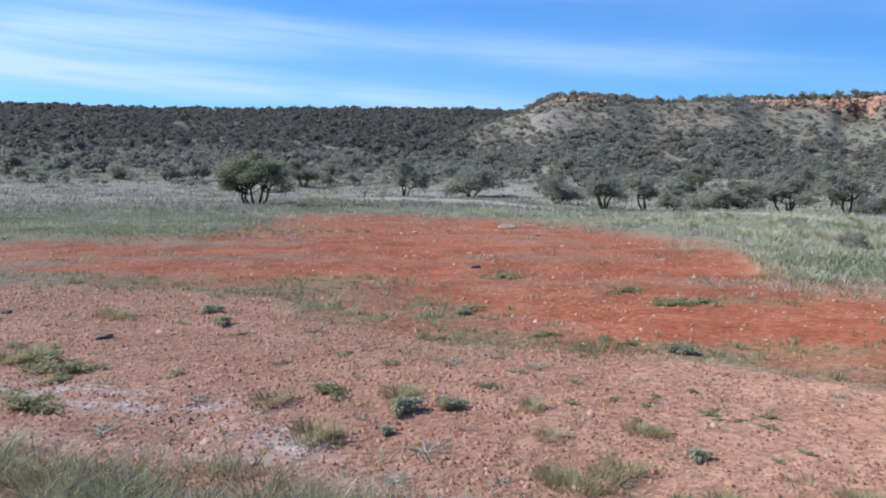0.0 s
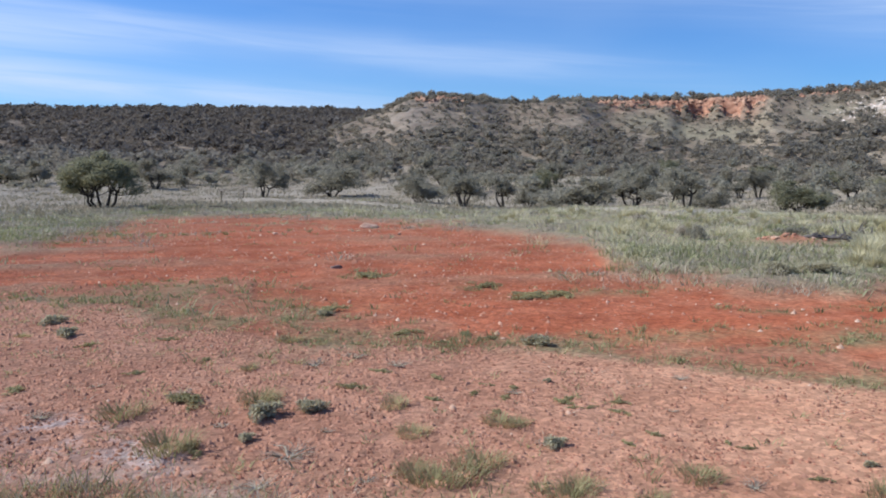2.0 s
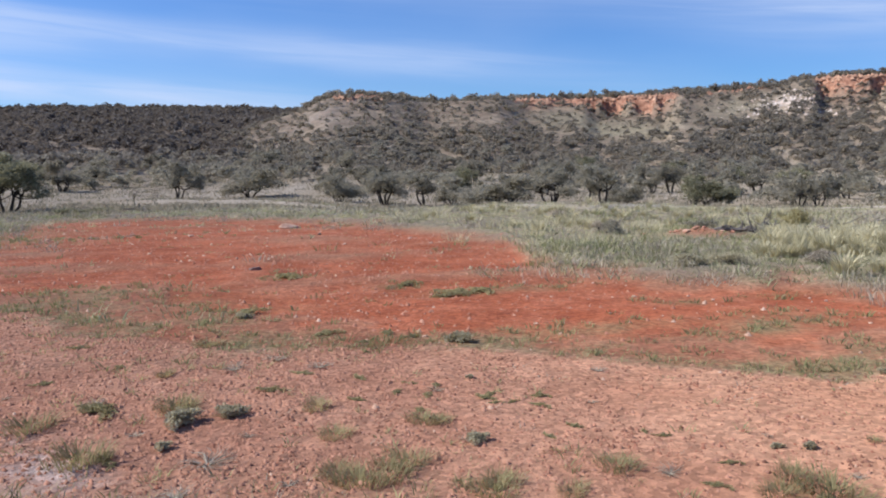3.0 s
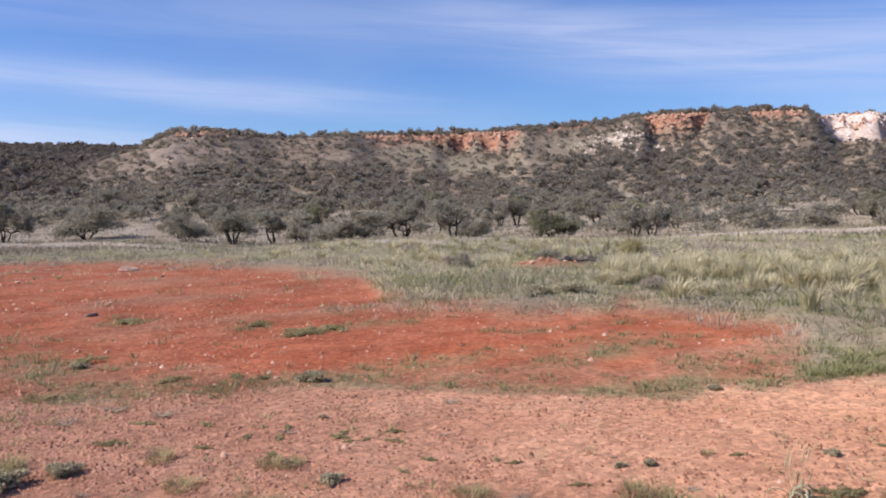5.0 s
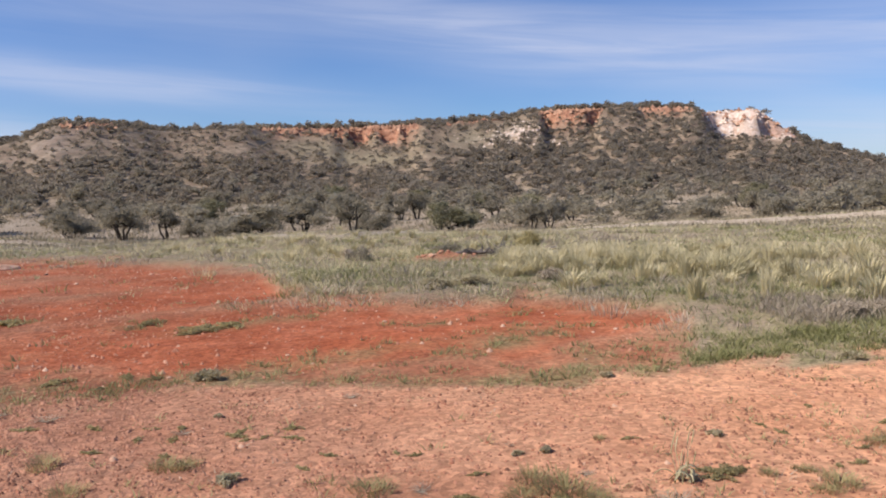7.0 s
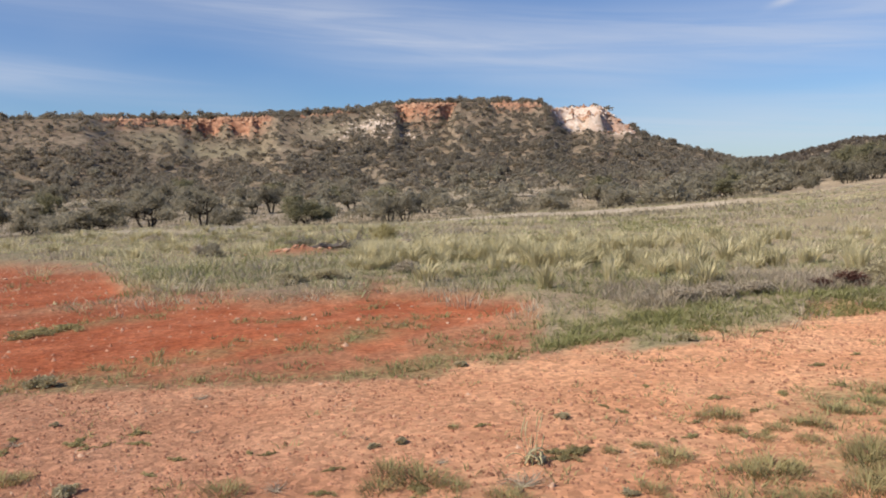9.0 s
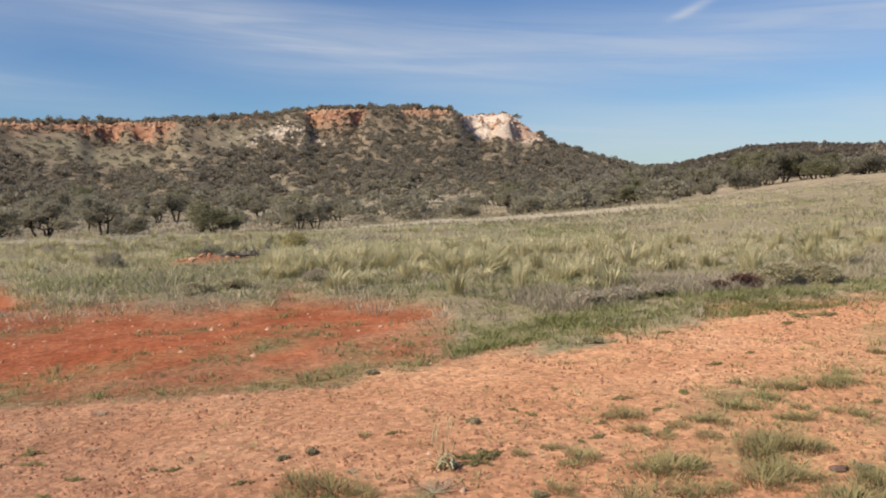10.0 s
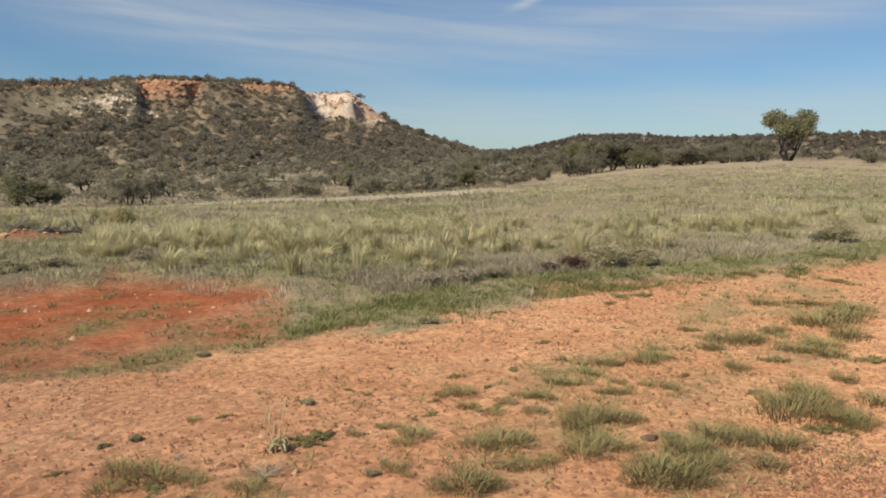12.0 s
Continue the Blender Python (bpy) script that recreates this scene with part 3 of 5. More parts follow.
def crown_lobes(seed, n, low, high, spread, size, count, flat=0.75):
    rng = np.random.default_rng(seed)
    out = []
    for k in range(n):
        a, q = 2 * math.pi * (k / n + 0.13 * rng.random()), spread * (0.35 + 0.65 * rng.random()) if k else 0.0
        z = high - (high - low) * (q / spread) ** 1.3 * (0.4 + 0.6 * rng.random())
        s = size * (0.75 + 0.5 * rng.random())
        out.append(((q * math.cos(a), q * math.sin(a), z), (s, s, s * flat), count))
    return out


def ragged_lobes(seed, n, low, high, spread, size, count, lean=0.08):
    """An uneven crown: a few large heads at different heights, each with smaller clumps about it and gaps between."""
    rng = np.random.default_rng(seed)
    out, heads = [], max(3, n // 5)
    for k in range(heads):
        a = 2 * math.pi * (k + 0.7 * rng.random()) / heads
        q = spread * (0.25 + 0.75 * rng.random())
        c = np.array((q * math.cos(a) + lean, q * math.sin(a), low + (high - low) * (0.25 + 0.75 * rng.random()) * (1 - 0.6 * (q / spread) ** 2)))
        for j in range(n // heads):
            p = c + rng.normal(size=3) * np.array((0.10, 0.10, 0.055))
            r = size * (0.45 + 0.75 * rng.random())
            out.append(((p[0], p[1], min(max(p[2], low * 0.8), 0.96)), (r, r, r * (0.8 + 0.4 * rng.random())), int(count * (0.5 + 0.9 * rng.random()))))
    return out


ROUND_HEADS = [((-0.24, 0.05, 0.79), (0.2, 0.2, 0.17), 1300), ((0.25, 0, 0.77), (0.2, 0.2, 0.19), 1500), ((0.0, 0.08, 0.72), (0.16, 0.2, 0.13), 800), ((-0.1, -0.1, 0.6), (0.18, 0.16, 0.14), 800), ((0.14, 0.1, 0.54), (0.17, 0.16, 0.14), 800),
               ((0.3, -0.08, 0.6), (0.12, 0.14, 0.12), 450), ((-0.34, 0, 0.74), (0.12, 0.12, 0.11), 450), ((0.05, 0, 0.42), (0.1, 0.12, 0.08), 200)]
KINDS = {
    "dome": lambda v: unit_tree("mulga_tree", 11, crown_lobes(1, 40, 0.24, 0.86, 0.41, 0.13, 430, 0.8), 5, OLIVE, 0.020, 0.022, 0.25),
    "open": lambda v: unit_tree("mulga_tree", 12 + v, ragged_lobes(2 + v, 30, 0.27, 0.92, 0.38, 0.15, 190), 4, MULGA, 0.026, 0.026, 0.30),
    "scraggy": lambda v: unit_tree("mulga_tree", 33 + v, ragged_lobes(43 + v, 26, 0.26, 0.94, 0.40, 0.13, 170, 0.10), 3, MULGA, 0.026, 0.030, 0.30),
    "bush": lambda v: unit_tree("mulga_shrub", 54 + v, ragged_lobes(64 + v, 38, 0.09, 0.90, 0.38, 0.17, 190), 6, MULGA, 0.027, 0.018, 0.16),
    "olive": lambda v: unit_tree("mulga_shrub", 75 + v, ragged_lobes(85 + v, 36, 0.16, 0.90, 0.38, 0.16, 190), 5, OLIVE, 0.026, 0.020, 0.18),
    "round": lambda v: unit_tree("mulga_tree", 16, ROUND_HEADS, 3, OLIVE, 0.026, 0.036, 0.2),
    "bare": lambda v: unit_tree("bare_tree", 17, crown_lobes(6, 11, 0.45, 0.9, 0.34, 0.10, 29, 0.9), 2, MAUVE, 0.03, 0.016, 0.35),
}
LABELS = {"dome": "spreading olive-green mulga tree with dark forked stems", "open": "grey-green mulga tree with an open crown", "scraggy": "scraggy mulga tree with dark leaning stems", "bush": "dense grey-green mulga shrub on the flat",
          "olive": "low olive-green mulga shrub in dry grass", "round": "lone mulga tree with two rounded leafy heads", "bare": "thin nearly leafless sapling with grey twigs"}
built = {}


def plant_tree(kind, az, r, h, w, turn):
    x, y = r * math.sin(radians(az)), r * math.cos(radians(az))
    z = float(micro_z(np.array([x]), np.array([y]))[0])
    m = pose(x, y, z - 0.02 * h, 0, 0, turn) @ Matrix.Diagonal((1.1 * w, 1.1 * w, 1.08 * h, 1))
    form = (kind, int(turn) % 3 if kind in ("open", "scraggy", "bush", "olive") else 0)
    if form in built:
        first = built[form]
        return copy_thing(first, m @ Matrix.Diagonal((1 / first.scale[0], 1 / first.scale[1], 1 / first.scale[2], 1)))
    ob = built[form] = KINDS[kind](form[1])
    ob.matrix_basis = m
    return tagged(ob, LABELS[kind], "tree" if "tree" in ob.name or kind == "bare" else "shrub", "mulga on the flat")


# trees on the flat and along the creek: kind, bearing, distance, height, width, turn
plant_tree("dome", -11.6, 66, 4.3, 5.7, 20)
plant_tree("open", -1.4, 104, 4.4, 4.6, 40)
plant_tree("bush", 3.3, 108, 4.5, 7.0, 10)
plant_tree("open", -8.4, 137, 4.6, 6.0, 200)
plant_tree("scraggy", -6.7, 146, 4.8, 5.4, 90)
plant_tree("bush", 6.9, 165, 2.9, 3.6, 70)
plant_tree("scraggy", 9.8, 154, 4.8, 4.6, 33)
plant_tree("open", 12.5, 78, 3.5, 4.6, 120)
plant_tree("bush", 9.3, 86, 3.0, 3.3, 300)
plant_tree("scraggy", 15.2, 76, 2.9, 3.5, 250)
plant_tree("bush", 17.0, 78, 2.3, 2.8, 15)
plant_tree("bush", 20.7, 62, 2.9, 5.6, 60)
plant_tree("open", 24.1, 76, 3.3, 5.0, 310)
plant_tree("scraggy", 27.4, 60, 3.2, 3.4, 160)
plant_tree("bush", 28.9, 64, 1.9, 3.0, 10)
plant_tree("bush", -17.2, 152, 3.8, 5.6, 0)
plant_tree("open", -15.4, 152, 3.8, 4.6, 77)
plant_tree("open", -21.1, 182, 4.0, 4.8, 99)
plant_tree("bush", -20.2, 157, 2.8, 3.0, 140)
plant_tree("open", -24.1, 176, 4.4, 6.3, 222)
plant_tree("scraggy", -26.5, 176, 5.0, 6.3, 42)
plant_tree("open", -29.5, 160, 4.5, 6.0, 12)
plant_tree("scraggy", -3.2, 202, 4.0, 4.6, 5)
plant_tree("bush", 5.1, 184, 3.9, 6.5, 130)
plant_tree("olive", 34.3, 62, 2.5, 4.4, 30)
plant_tree("scraggy", 37.5, 104, 3.5, 4.2, 180)
plant_tree("open", 40.2, 72, 2.6, 2.6, 210)
plant_tree("open", 41.3, 73, 2.3, 2.5, 100)
plant_tree("open", 43.0, 95, 3.0, 3.6, 290)
plant_tree("bush", 48.0, 92, 3.1, 5.4, 20)
plant_tree("bush", 51.8, 90, 3.0, 4.2, 230)
plant_tree("bush", 55.9, 86, 2.5, 3.4, 310)
plant_tree("olive", 58.4, 84, 1.6, 2.6, 80)
plant_tree("bush", 59.8, 84, 2.2, 3.4, 150)
plant_tree("bush", 61.4, 84, 2.3, 3.8, 60)
plant_tree("olive", 63.2, 90, 2.2, 4.0, 10)
plant_tree("bush", 66.1, 92, 2.4, 3.4, 260)
plant_tree("bush", 68.2, 92, 2.2, 3.4, 170)
plant_tree("bush", 70.3, 100, 3.2, 3.6, 44)
plant_tree("bush", 72.0, 108, 3.9, 4.0, 87)
plant_tree("olive", 75.3, 112, 3.2, 5.0, 140)
plant_tree("bare", 78.1, 105, 3.4, 3.2, 0)
plant_tree("bush", 77.0, 118, 2.6, 4.4, 205)
plant_tree("olive", 81.2, 122, 3.1, 6.8, 20)
plant_tree("round", 84.0, 98, 5.5, 5.7, -84)
plant_tree("bush", 88.7, 90, 1.9, 2.6, 320)
plant_tree("bush", 90.6, 120, 2.6, 4.0, 20)
plant_tree("bare", -4.1, 80, 1.8, 1.2, 30)
plant_tree("bare", -2.8, 82, 1.9, 1.0, 110)
plant_tree("bare", -9.3, 120, 1.9, 1.4, 200)

# more mulga along the creek line, and thickening towards the eastern rise
for k in range(24):
    along = random.Random(40 + k)
    plant_tree(along.choice(("bush", "open", "scraggy", "olive", "open")), along.uniform(8, 63), along.uniform(92, 150), along.uniform(2.4, 4.0), along.uniform(2.8, 5.4), along.uniform(0, 360))
for k in range(40):
    along = random.Random(140 + k)
    az = along.uniform(63, 82)
    plant_tree(along.choice(("bush", "open", "bush", "olive", "scraggy")), az, along.uniform(106, 175), along.uniform(2.8, 4.6) * (1.15 if az < 76 else 0.85), along.uniform(3.6, 6.4), along.uniform(0, 360))

# far scrub on the slopes: one spread of many small crowns
def scatter_crowns(name, seed, az, r, wide, tall, leaves, mat, label):
    rng = np.random.default_rng(seed)
    x, y = r * np.sin(np.radians(az)), r * np.cos(np.radians(az))
    z = ground_z(az, r)
    forms, nf = [], 7
    for k in range(nf):
        lobes = crown_lobes(seed + k, 6, 0.3, 0.75, 0.33, 0.22, leaves // 6, 0.85)
        forms.append(leaf_cloud(rng, lobes, 2.0 / leaves ** 0.5, 1.3, 3)[0])
    pick = rng.integers(0, nf, len(az))
    out = []
    for k in range(nf):
        sel = pick == k
        f = forms[k]
        a = rng.random(sel.sum()) * 6.283
        ca, sa = np.cos(a)[:, None], np.sin(a)[:, None]
        px = (f[None, :, 0] * ca - f[None, :, 1] * sa) * wide[sel][:, None] + x[sel][:, None]
        py = (f[None, :, 0] * sa + f[None, :, 1] * ca) * wide[sel][:, None] + y[sel][:, None]
        pz = f[None, :, 2] * tall[sel][:, None] + z[sel][:, None] - 0.12 * tall[sel][:, None]
        out.append(np.stack([px, py, pz], -1).reshape(-1, 3))
    v = np.concatenate(out)
    ob = new(name, mesh_from(name, v, np.arange(len(v)).reshape(-1, 3), mat))
    return tagged(ob, label, "scrub", kind="stuff")


def slope_scrub():
    rng = np.random.default_rng(5)
    # the mesa's face
    n = 10500
    az = rng.uniform(-2, 66, n)
    r = np.sqrt(rng.uniform(135 ** 2, 345 ** 2, n))
    hill, cliff, white, track, s, c = hill_zones(az, r)
    x, y = r * np.sin(np.radians(az)), r * np.cos(np.radians(az))
    grassy = grassy_slopes(az, s)
    dens = (0.60 + 0.75 * fbm(x / 22, y / 22, 91)) * (1 - 0.9 * np.clip(white, 0, 1)) * (1 - 0.95 * cliff * (s > 0.94)) * (1 - 0.85 * np.clip(1.1 * grassy, 0, 1)) * (0.13 + 0.87 * step(0.24, 0.42, s)) * (1.15 - 0.32 * step(0.58, 0.75, s) * (1 - step(36, 42, az)))
    dens = np.where((s > 0.985) & (s < 1.06), 0.95, dens)
    dens = np.where((az > 51.6) & (az < 57.2) & (s > 0.915), 0.0, dens)
    dens = np.where(s > 1.12, 0.0, dens)
    ok = (rng.random(n) < dens) & (np.interp(az, MESA[:, 0], MESA[:, 1]) > -0.9)
    az, r, s = az[ok], r[ok], s[ok]
    w = rng.uniform(1.5, 4.2, len(az)) * (1 - 0.25 * step(0.55, 0.8, s)) * np.where(s > 0.98, 1.1, 1)
    scatter_crowns("mesa_scrub", 21, az, r, w, w * rng.uniform(0.55, 0.85, len(az)), 114, SCRUB, "grey-green mulga scrub covering the mesa slopes")
    # low growth between the bigger crowns
    n = 7500
    az = rng.uniform(-2, 62, n)
    r = np.sqrt(rng.uniform(150 ** 2, 320 ** 2, n))
    hill, cliff, white, track, s, c = hill_zones(az, r)
    x, y = r * np.sin(np.radians(az)), r * np.cos(np.radians(az))
    ok = (rng.random(n) < (0.75 + 0.6 * fbm(x / 9, y / 9, 92)) * (1 - 0.75 * white) * (1 - 0.8 * cliff) * (1 - 0.6 * grassy_slopes(az, s))) & (s < 1.02) & (np.interp(az, MESA[:, 0], MESA[:, 1]) > -0.9)
    az, r = az[ok], r[ok]
    w = rng.uniform(0.5, 1.5, len(az))
    scatter_crowns("low_scrub", 26, az, r, w, w * rng.uniform(0.5, 0.9, len(az)), 24, SCRUB, "low grey-green bushes between the larger scrub")
    # rim trees
    az = rng.uniform(7, 60, 620)
    r = mesa_edge(az) * rng.uniform(0.995, 1.04, len(az))
    keep = (az < 51.3) | (az > 56.8) | (rng.random(len(az)) < 0.07)
    az, r = az[keep], r[keep]
    w = rng.uniform(2.2, 5.0, len(az))
    scatter_crowns("rim_scrub", 22, az, r, w, w * rng.uniform(0.6, 0.95, len(az)), 132, SCRUB, "dark mulga trees along the mesa rim")
    # the wooded ridge behind
    n = 9000
    az = rng.uniform(-36, 14, n)
    r = np.sqrt(rng.uniform(165 ** 2, 510 ** 2, n))
    x, y = r * np.sin(np.radians(az)), r * np.cos(np.radians(az))
    ok = (rng.random(n) < 0.6 + 1.3 * fbm(x / 38, y / 38, 93) + 0.25 * step(230, 330, r) - 0.25 * (1 - step(160, 240, r))) & (r > 150 + 25 * fbm(az * 0.3, az * 0, 95)) & ((az < 3) | (r > 345))
    az, r = az[ok], r[ok]
    w = rng.uniform(2.2, 6.0, len(az)) * (1 + 0.5 * fbm(r / 30, az / 4, 94))
    high = w * rng.uniform(0.6, 0.85, len(az))
    up = r > 225 + 60 * fbm(az * 0.4, r / 60, 96)
    scatter_crowns("ridge_scrub", 23, az[up], r[up], w[up], high[up], 66, RIDGE_SHADE_LEAF, "dense mulga woodland on a long low ridge, shade in its leaf colour")
    scatter_crowns("foothill_scrub", 30, az[~up], r[~up], w[~up], high[~up], 110, FOOT_LEAF, "grey-green mulga scrub at the ridge foot")
    # taller crowns that stand out on the ridge's skyline
    az = rng.uniform(-34, 5, 130)
    r = ridge_edge(az) * rng.uniform(0.985, 1.01, len(az))
    w = rng.uniform(3.0, 6.5, len(az))
    scatter_crowns("skyline_scrub", 28, az, r, w, w * rng.uniform(0.55, 0.85, len(az)), 44, RIDGE_SHADE_LEAF, "taller mulga crowns along the ridge skyline")
    # the distant ridge and the saddle
    n = 4300
    az = rng.uniform(58, 100, n)
    r = np.sqrt(rng.uniform(125 ** 2, 840 ** 2, n))
    x, y = r * np.sin(np.radians(az)), r * np.cos(np.radians(az))
    ok = (rng.random(n) < 0.8 + 0.5 * fbm(x / 60, y / 60, 97)) & (r > 125 + 60 * step(74, 80, az))
    az, r = az[ok], r[ok]
    w = rng.uniform(3.0, 6.5, len(az))
    far, tall = r > 380, w * rng.uniform(0.55, 0.8, len(az)) * (1 + 0.3 * step(650, 780, r))
    scatter_crowns("distant_scrub", 24, az[far], r[far], w[far], tall[far], 54, RIDGE_SHADE_LEAF, "dark scrub on the distant low ridge")
    near = ~far & (rng.random(len(az)) < 0.75)
    scatter_crowns("saddle_scrub", 27, az[near], r[near], w[near] * 0.85, tall[near] * 0.85, 150, SCRUB, "grey-green scrub over the low saddle")
    # loose shrubs of the creek line
    n = 1050
    az = rng.uniform(-34, 66, n)
    r = np.sqrt(rng.uniform(92 ** 2, 205 ** 2, n)) - 20 * step(10, 30, az)
    x, y = r * np.sin(np.radians(az)), r * np.cos(np.radians(az))
    ok = (rng.random(n) < 0.42 + 1.5 * fbm(x / 13, y / 13, 99) + 0.15 * step(10, 30, az) + 0.3 * (1 - step(0, 8, az))) & ((az > 7) | (r > 136))
    az, r = az[ok], r[ok]
    w = rng.uniform(1.4, 4.6, len(az))
    scatter_crowns("creek_scrub", 25, az, r, w, w * rng.uniform(0.6, 0.9, len(az)), 360, MULGA, "scattered grey-green shrubs along the creek flat")


slope_scrub()


def off_track(x, y):
    """True where no bare pale track runs."""
    az, r = polar(x, y)
    b = bank_r(az)
    return (np.abs(r - 1.01 * b) > 0.026 * b) | (az < 30) | (az > 66)


def grass_sheet(name, seed, x, y, h, n, spread, wide, lean, mat, label, category="grass"):
    """Tufts of thin bent blades, n to a tuft, all in one sheet."""
    rng = np.random.default_rng(seed)
    clear = off_track(x, y)
    x, y = x[clear], y[clear]
    h, spread, wide = (np.broadcast_to(q, clear.shape)[clear] for q in (h, spread, wide))
    k = len(x)
    z = micro_z(x, y)
    a = rng.random((k, n)) * 6.283
    q = np.sqrt(rng.random((k, n))) * np.asarray(spread).reshape(-1, 1)
    bx, by = x[:, None] + q * np.cos(a), y[:, None] + q * np.sin(a)
    hh = np.asarray(h).reshape(-1, 1) * (0.45 + 0.65 * rng.random((k, n)))
    out = a + rng.normal(0, 0.7, (k, n))
    ln = hh * lean * (0.3 + rng.random((k, n)))
    face = rng.random((k, n)) * 6.283
    ww = np.asarray(wide).reshape(-1, 1) * (0.6 + 0.8 * rng.random((k, n)))
    dx, dy = np.cos(face) * ww * 0.5, np.sin(face) * ww * 0.5
    zb = np.broadcast_to(z[:, None] - 0.02, bx.shape)
    mx, my, mz = bx + np.cos(out) * ln * 0.35, by + np.sin(out) * ln * 0.35, zb + hh * 0.6
    tx, ty, tz = bx + np.cos(out) * ln, by + np.sin(out) * ln, zb + hh
    v = np.stack([np.stack([bx - dx, by - dy, zb], -1), np.stack([bx + dx, by + dy, zb], -1), np.stack([mx + dx * 0.7, my + dy * 0.7, mz], -1), np.stack([mx - dx * 0.7, my - dy * 0.7, mz], -1), np.stack([tx, ty, tz], -1)], 2).reshape(-1, 3)
    b = np.arange(k * n)[:, None] * 5
    tris = np.concatenate([b + np.array([[0, 1, 2]]), b + np.array([[0, 2, 3]]), b + np.array([[3, 2, 4]])])
    ob = new(name, mesh_from(name, v, tris, mat))
    return tagged(ob, label, category, kind="stuff")


def spots(seed, n, az0, az1, r0, r1, power=1.0):
    rng = np.random.default_rng(seed)
    az = np.radians(rng.uniform(az0, az1, n))
    r = (rng.uniform(r0 ** power, r1 ** power, n)) ** (1 / power)
    return r * np.sin(az), r * np.cos(az), rng


def grasses():
    # pale tussocks of the field
    x, y, rng = spots(31, 9000, -34, 96, 9, 75, 1.3)
    z = zones(x, y)
    az, r = polar(x, y)
    right = step(4, 16, az)
    p = z["field"] * (1 - z["verge"]) * np.clip(-0.02 + 0.16 * right + 2.6 * fbm(x / 6, y / 4, 101) + 0.4 * np.exp(-((r - 17) / 5) ** 2) * right + 0.5 * np.exp(-((r - 36) / 9) ** 2) * right * (1 - step(44, 54, az)), 0, 1) * step(1.12, 1.3, r / np.interp(az, PAD_EDGE[:, 0], PAD_EDGE[:, 1])) * (1 - 0.8 * (1 - step(-2, 6, az)))
    ok = rng.random(len(x)) < p
    x, y, r = x[ok], y[ok], r[ok]
    h = (0.08 + 0.13 * rng.random(len(x)) + 0.16 * step(0.05, 0.25, fbm(x / 2.5, y / 2.5, 102))) * (1 - 0.3 * step(25, 60, r))
    grass_sheet("pale_grass", 32, x, y, h, 40, 0.09 + 0.10 * rng.random(len(x)) + 0.003 * r, 0.004 + 0.00035 * r, 1.0, PALE_GRASS, "tall straw-coloured tussock grass in the flat")
    # grey-green low growth between the tussocks
    x, y, rng = spots(33, 17000, -34, 96, 8, 70, 1.2)
    z = zones(x, y)
    r = np.hypot(x, y)
    ok = rng.random(len(x)) < z["field"] * np.clip(0.4 + 2.2 * fbm(x / 4, y / 3, 103), 0, 1)
    x, y, r = x[ok], y[ok], r[ok]
    grass_sheet("field_grass", 34, x, y, 0.05 + 0.11 * rng.random(len(x)), 14, 0.16 + 0.12 * rng.random(len(x)) + 0.005 * r, 0.008 + 0.0007 * r, 1.2, FIELD_GRASS, "low green grass and herbage of the flat")
    x, y, rng = spots(35, 12000, -34, 96, 8.5, 80, 1.3)
    z = zones(x, y)
    az, r = polar(x, y)
    ok = rng.random(len(x)) < z["field"] * (1 - z["verge"]) * np.clip(0.15 + 0.35 * step(15, 22, r) + 2.6 * fbm(x / 4 + 9, y / 3, 105), 0, 1)
    x, y, r = x[ok], y[ok], r[ok]
    grass_sheet("grey_herbage", 36, x, y, 0.08 + 0.14 * rng.random(len(x)), 24, 0.18 + 0.16 * rng.random(len(x)) + 0.003 * r, 0.007 + 0.0006 * r, 0.8, MAUVE, "grey dry twiggy herbage among the grass", "herbage")
    # close low herbage between the red soil and the tussocks
    x, y, rng = spots(55, 7500, 16, 98, 8.6, 17, 1.3)
    z = zones(x, y)
    ok = rng.random(len(x)) < z["field"] * (1 - 0.7 * z["verge"]) * np.clip(0.6 + 1.6 * fbm(x / 1.5, y / 1.1, 139), 0, 1)
    x, y = x[ok], y[ok]
    grey = rng.random(len(x)) < 0.35 + 1.6 * fbm(x / 2.2, y / 1.6, 141)
    grass_sheet("near_herbage", 56, x[~grey], y[~grey], 0.05 + 0.10 * rng.random((~grey).sum()), 15, 0.13, 0.010, 1.1, FIELD_GRASS, "close grey-green herbage beside the red soil", "herbage")
    grass_sheet("near_twigs", 57, x[grey], y[grey], 0.06 + 0.12 * rng.random(grey.sum()), 15, 0.14, 0.009, 1.0, MAUVE, "close mauve-grey twiggy herbage", "herbage")
    # dry silver grass of the far flat
    x, y, rng = spots(37, 15000, -36, 66, 40, 185, 1.4)
    az, r = polar(x, y)
    ok = rng.random(len(x)) < np.clip(0.65 + 0.9 * fbm(x / 12, y / 12, 107), 0, 1) * zones(x, y)["field"]
    x, y, r = x[ok], y[ok], r[ok]
    grass_sheet("silver_grass", 38, x, y, 0.2 + 0.25 * rng.random(len(x)), 9, 0.5 + 0.006 * r, 0.03 + 0.0006 * r, 0.9, DRY_GRASS, "dry silvery grass on the far flat")
    # green verge along the gravel, strip before the red soil, patches
    x, y, rng = spots(39, 26000, -34, 100, 2.6, 24, 1.1)
    z = zones(x, y)
    r = np.hypot(x, y)
    ok = rng.random(len(x)) < np.clip(np.maximum(z["verge"], np.maximum(0.75 * z["strip"], z["blobs"] * (0.55 + 1.6 * fbm(x / 0.5, y / 0.5, 109)))), 0, 1) * 0.9
    x, y, r = x[ok], y[ok], r[ok]
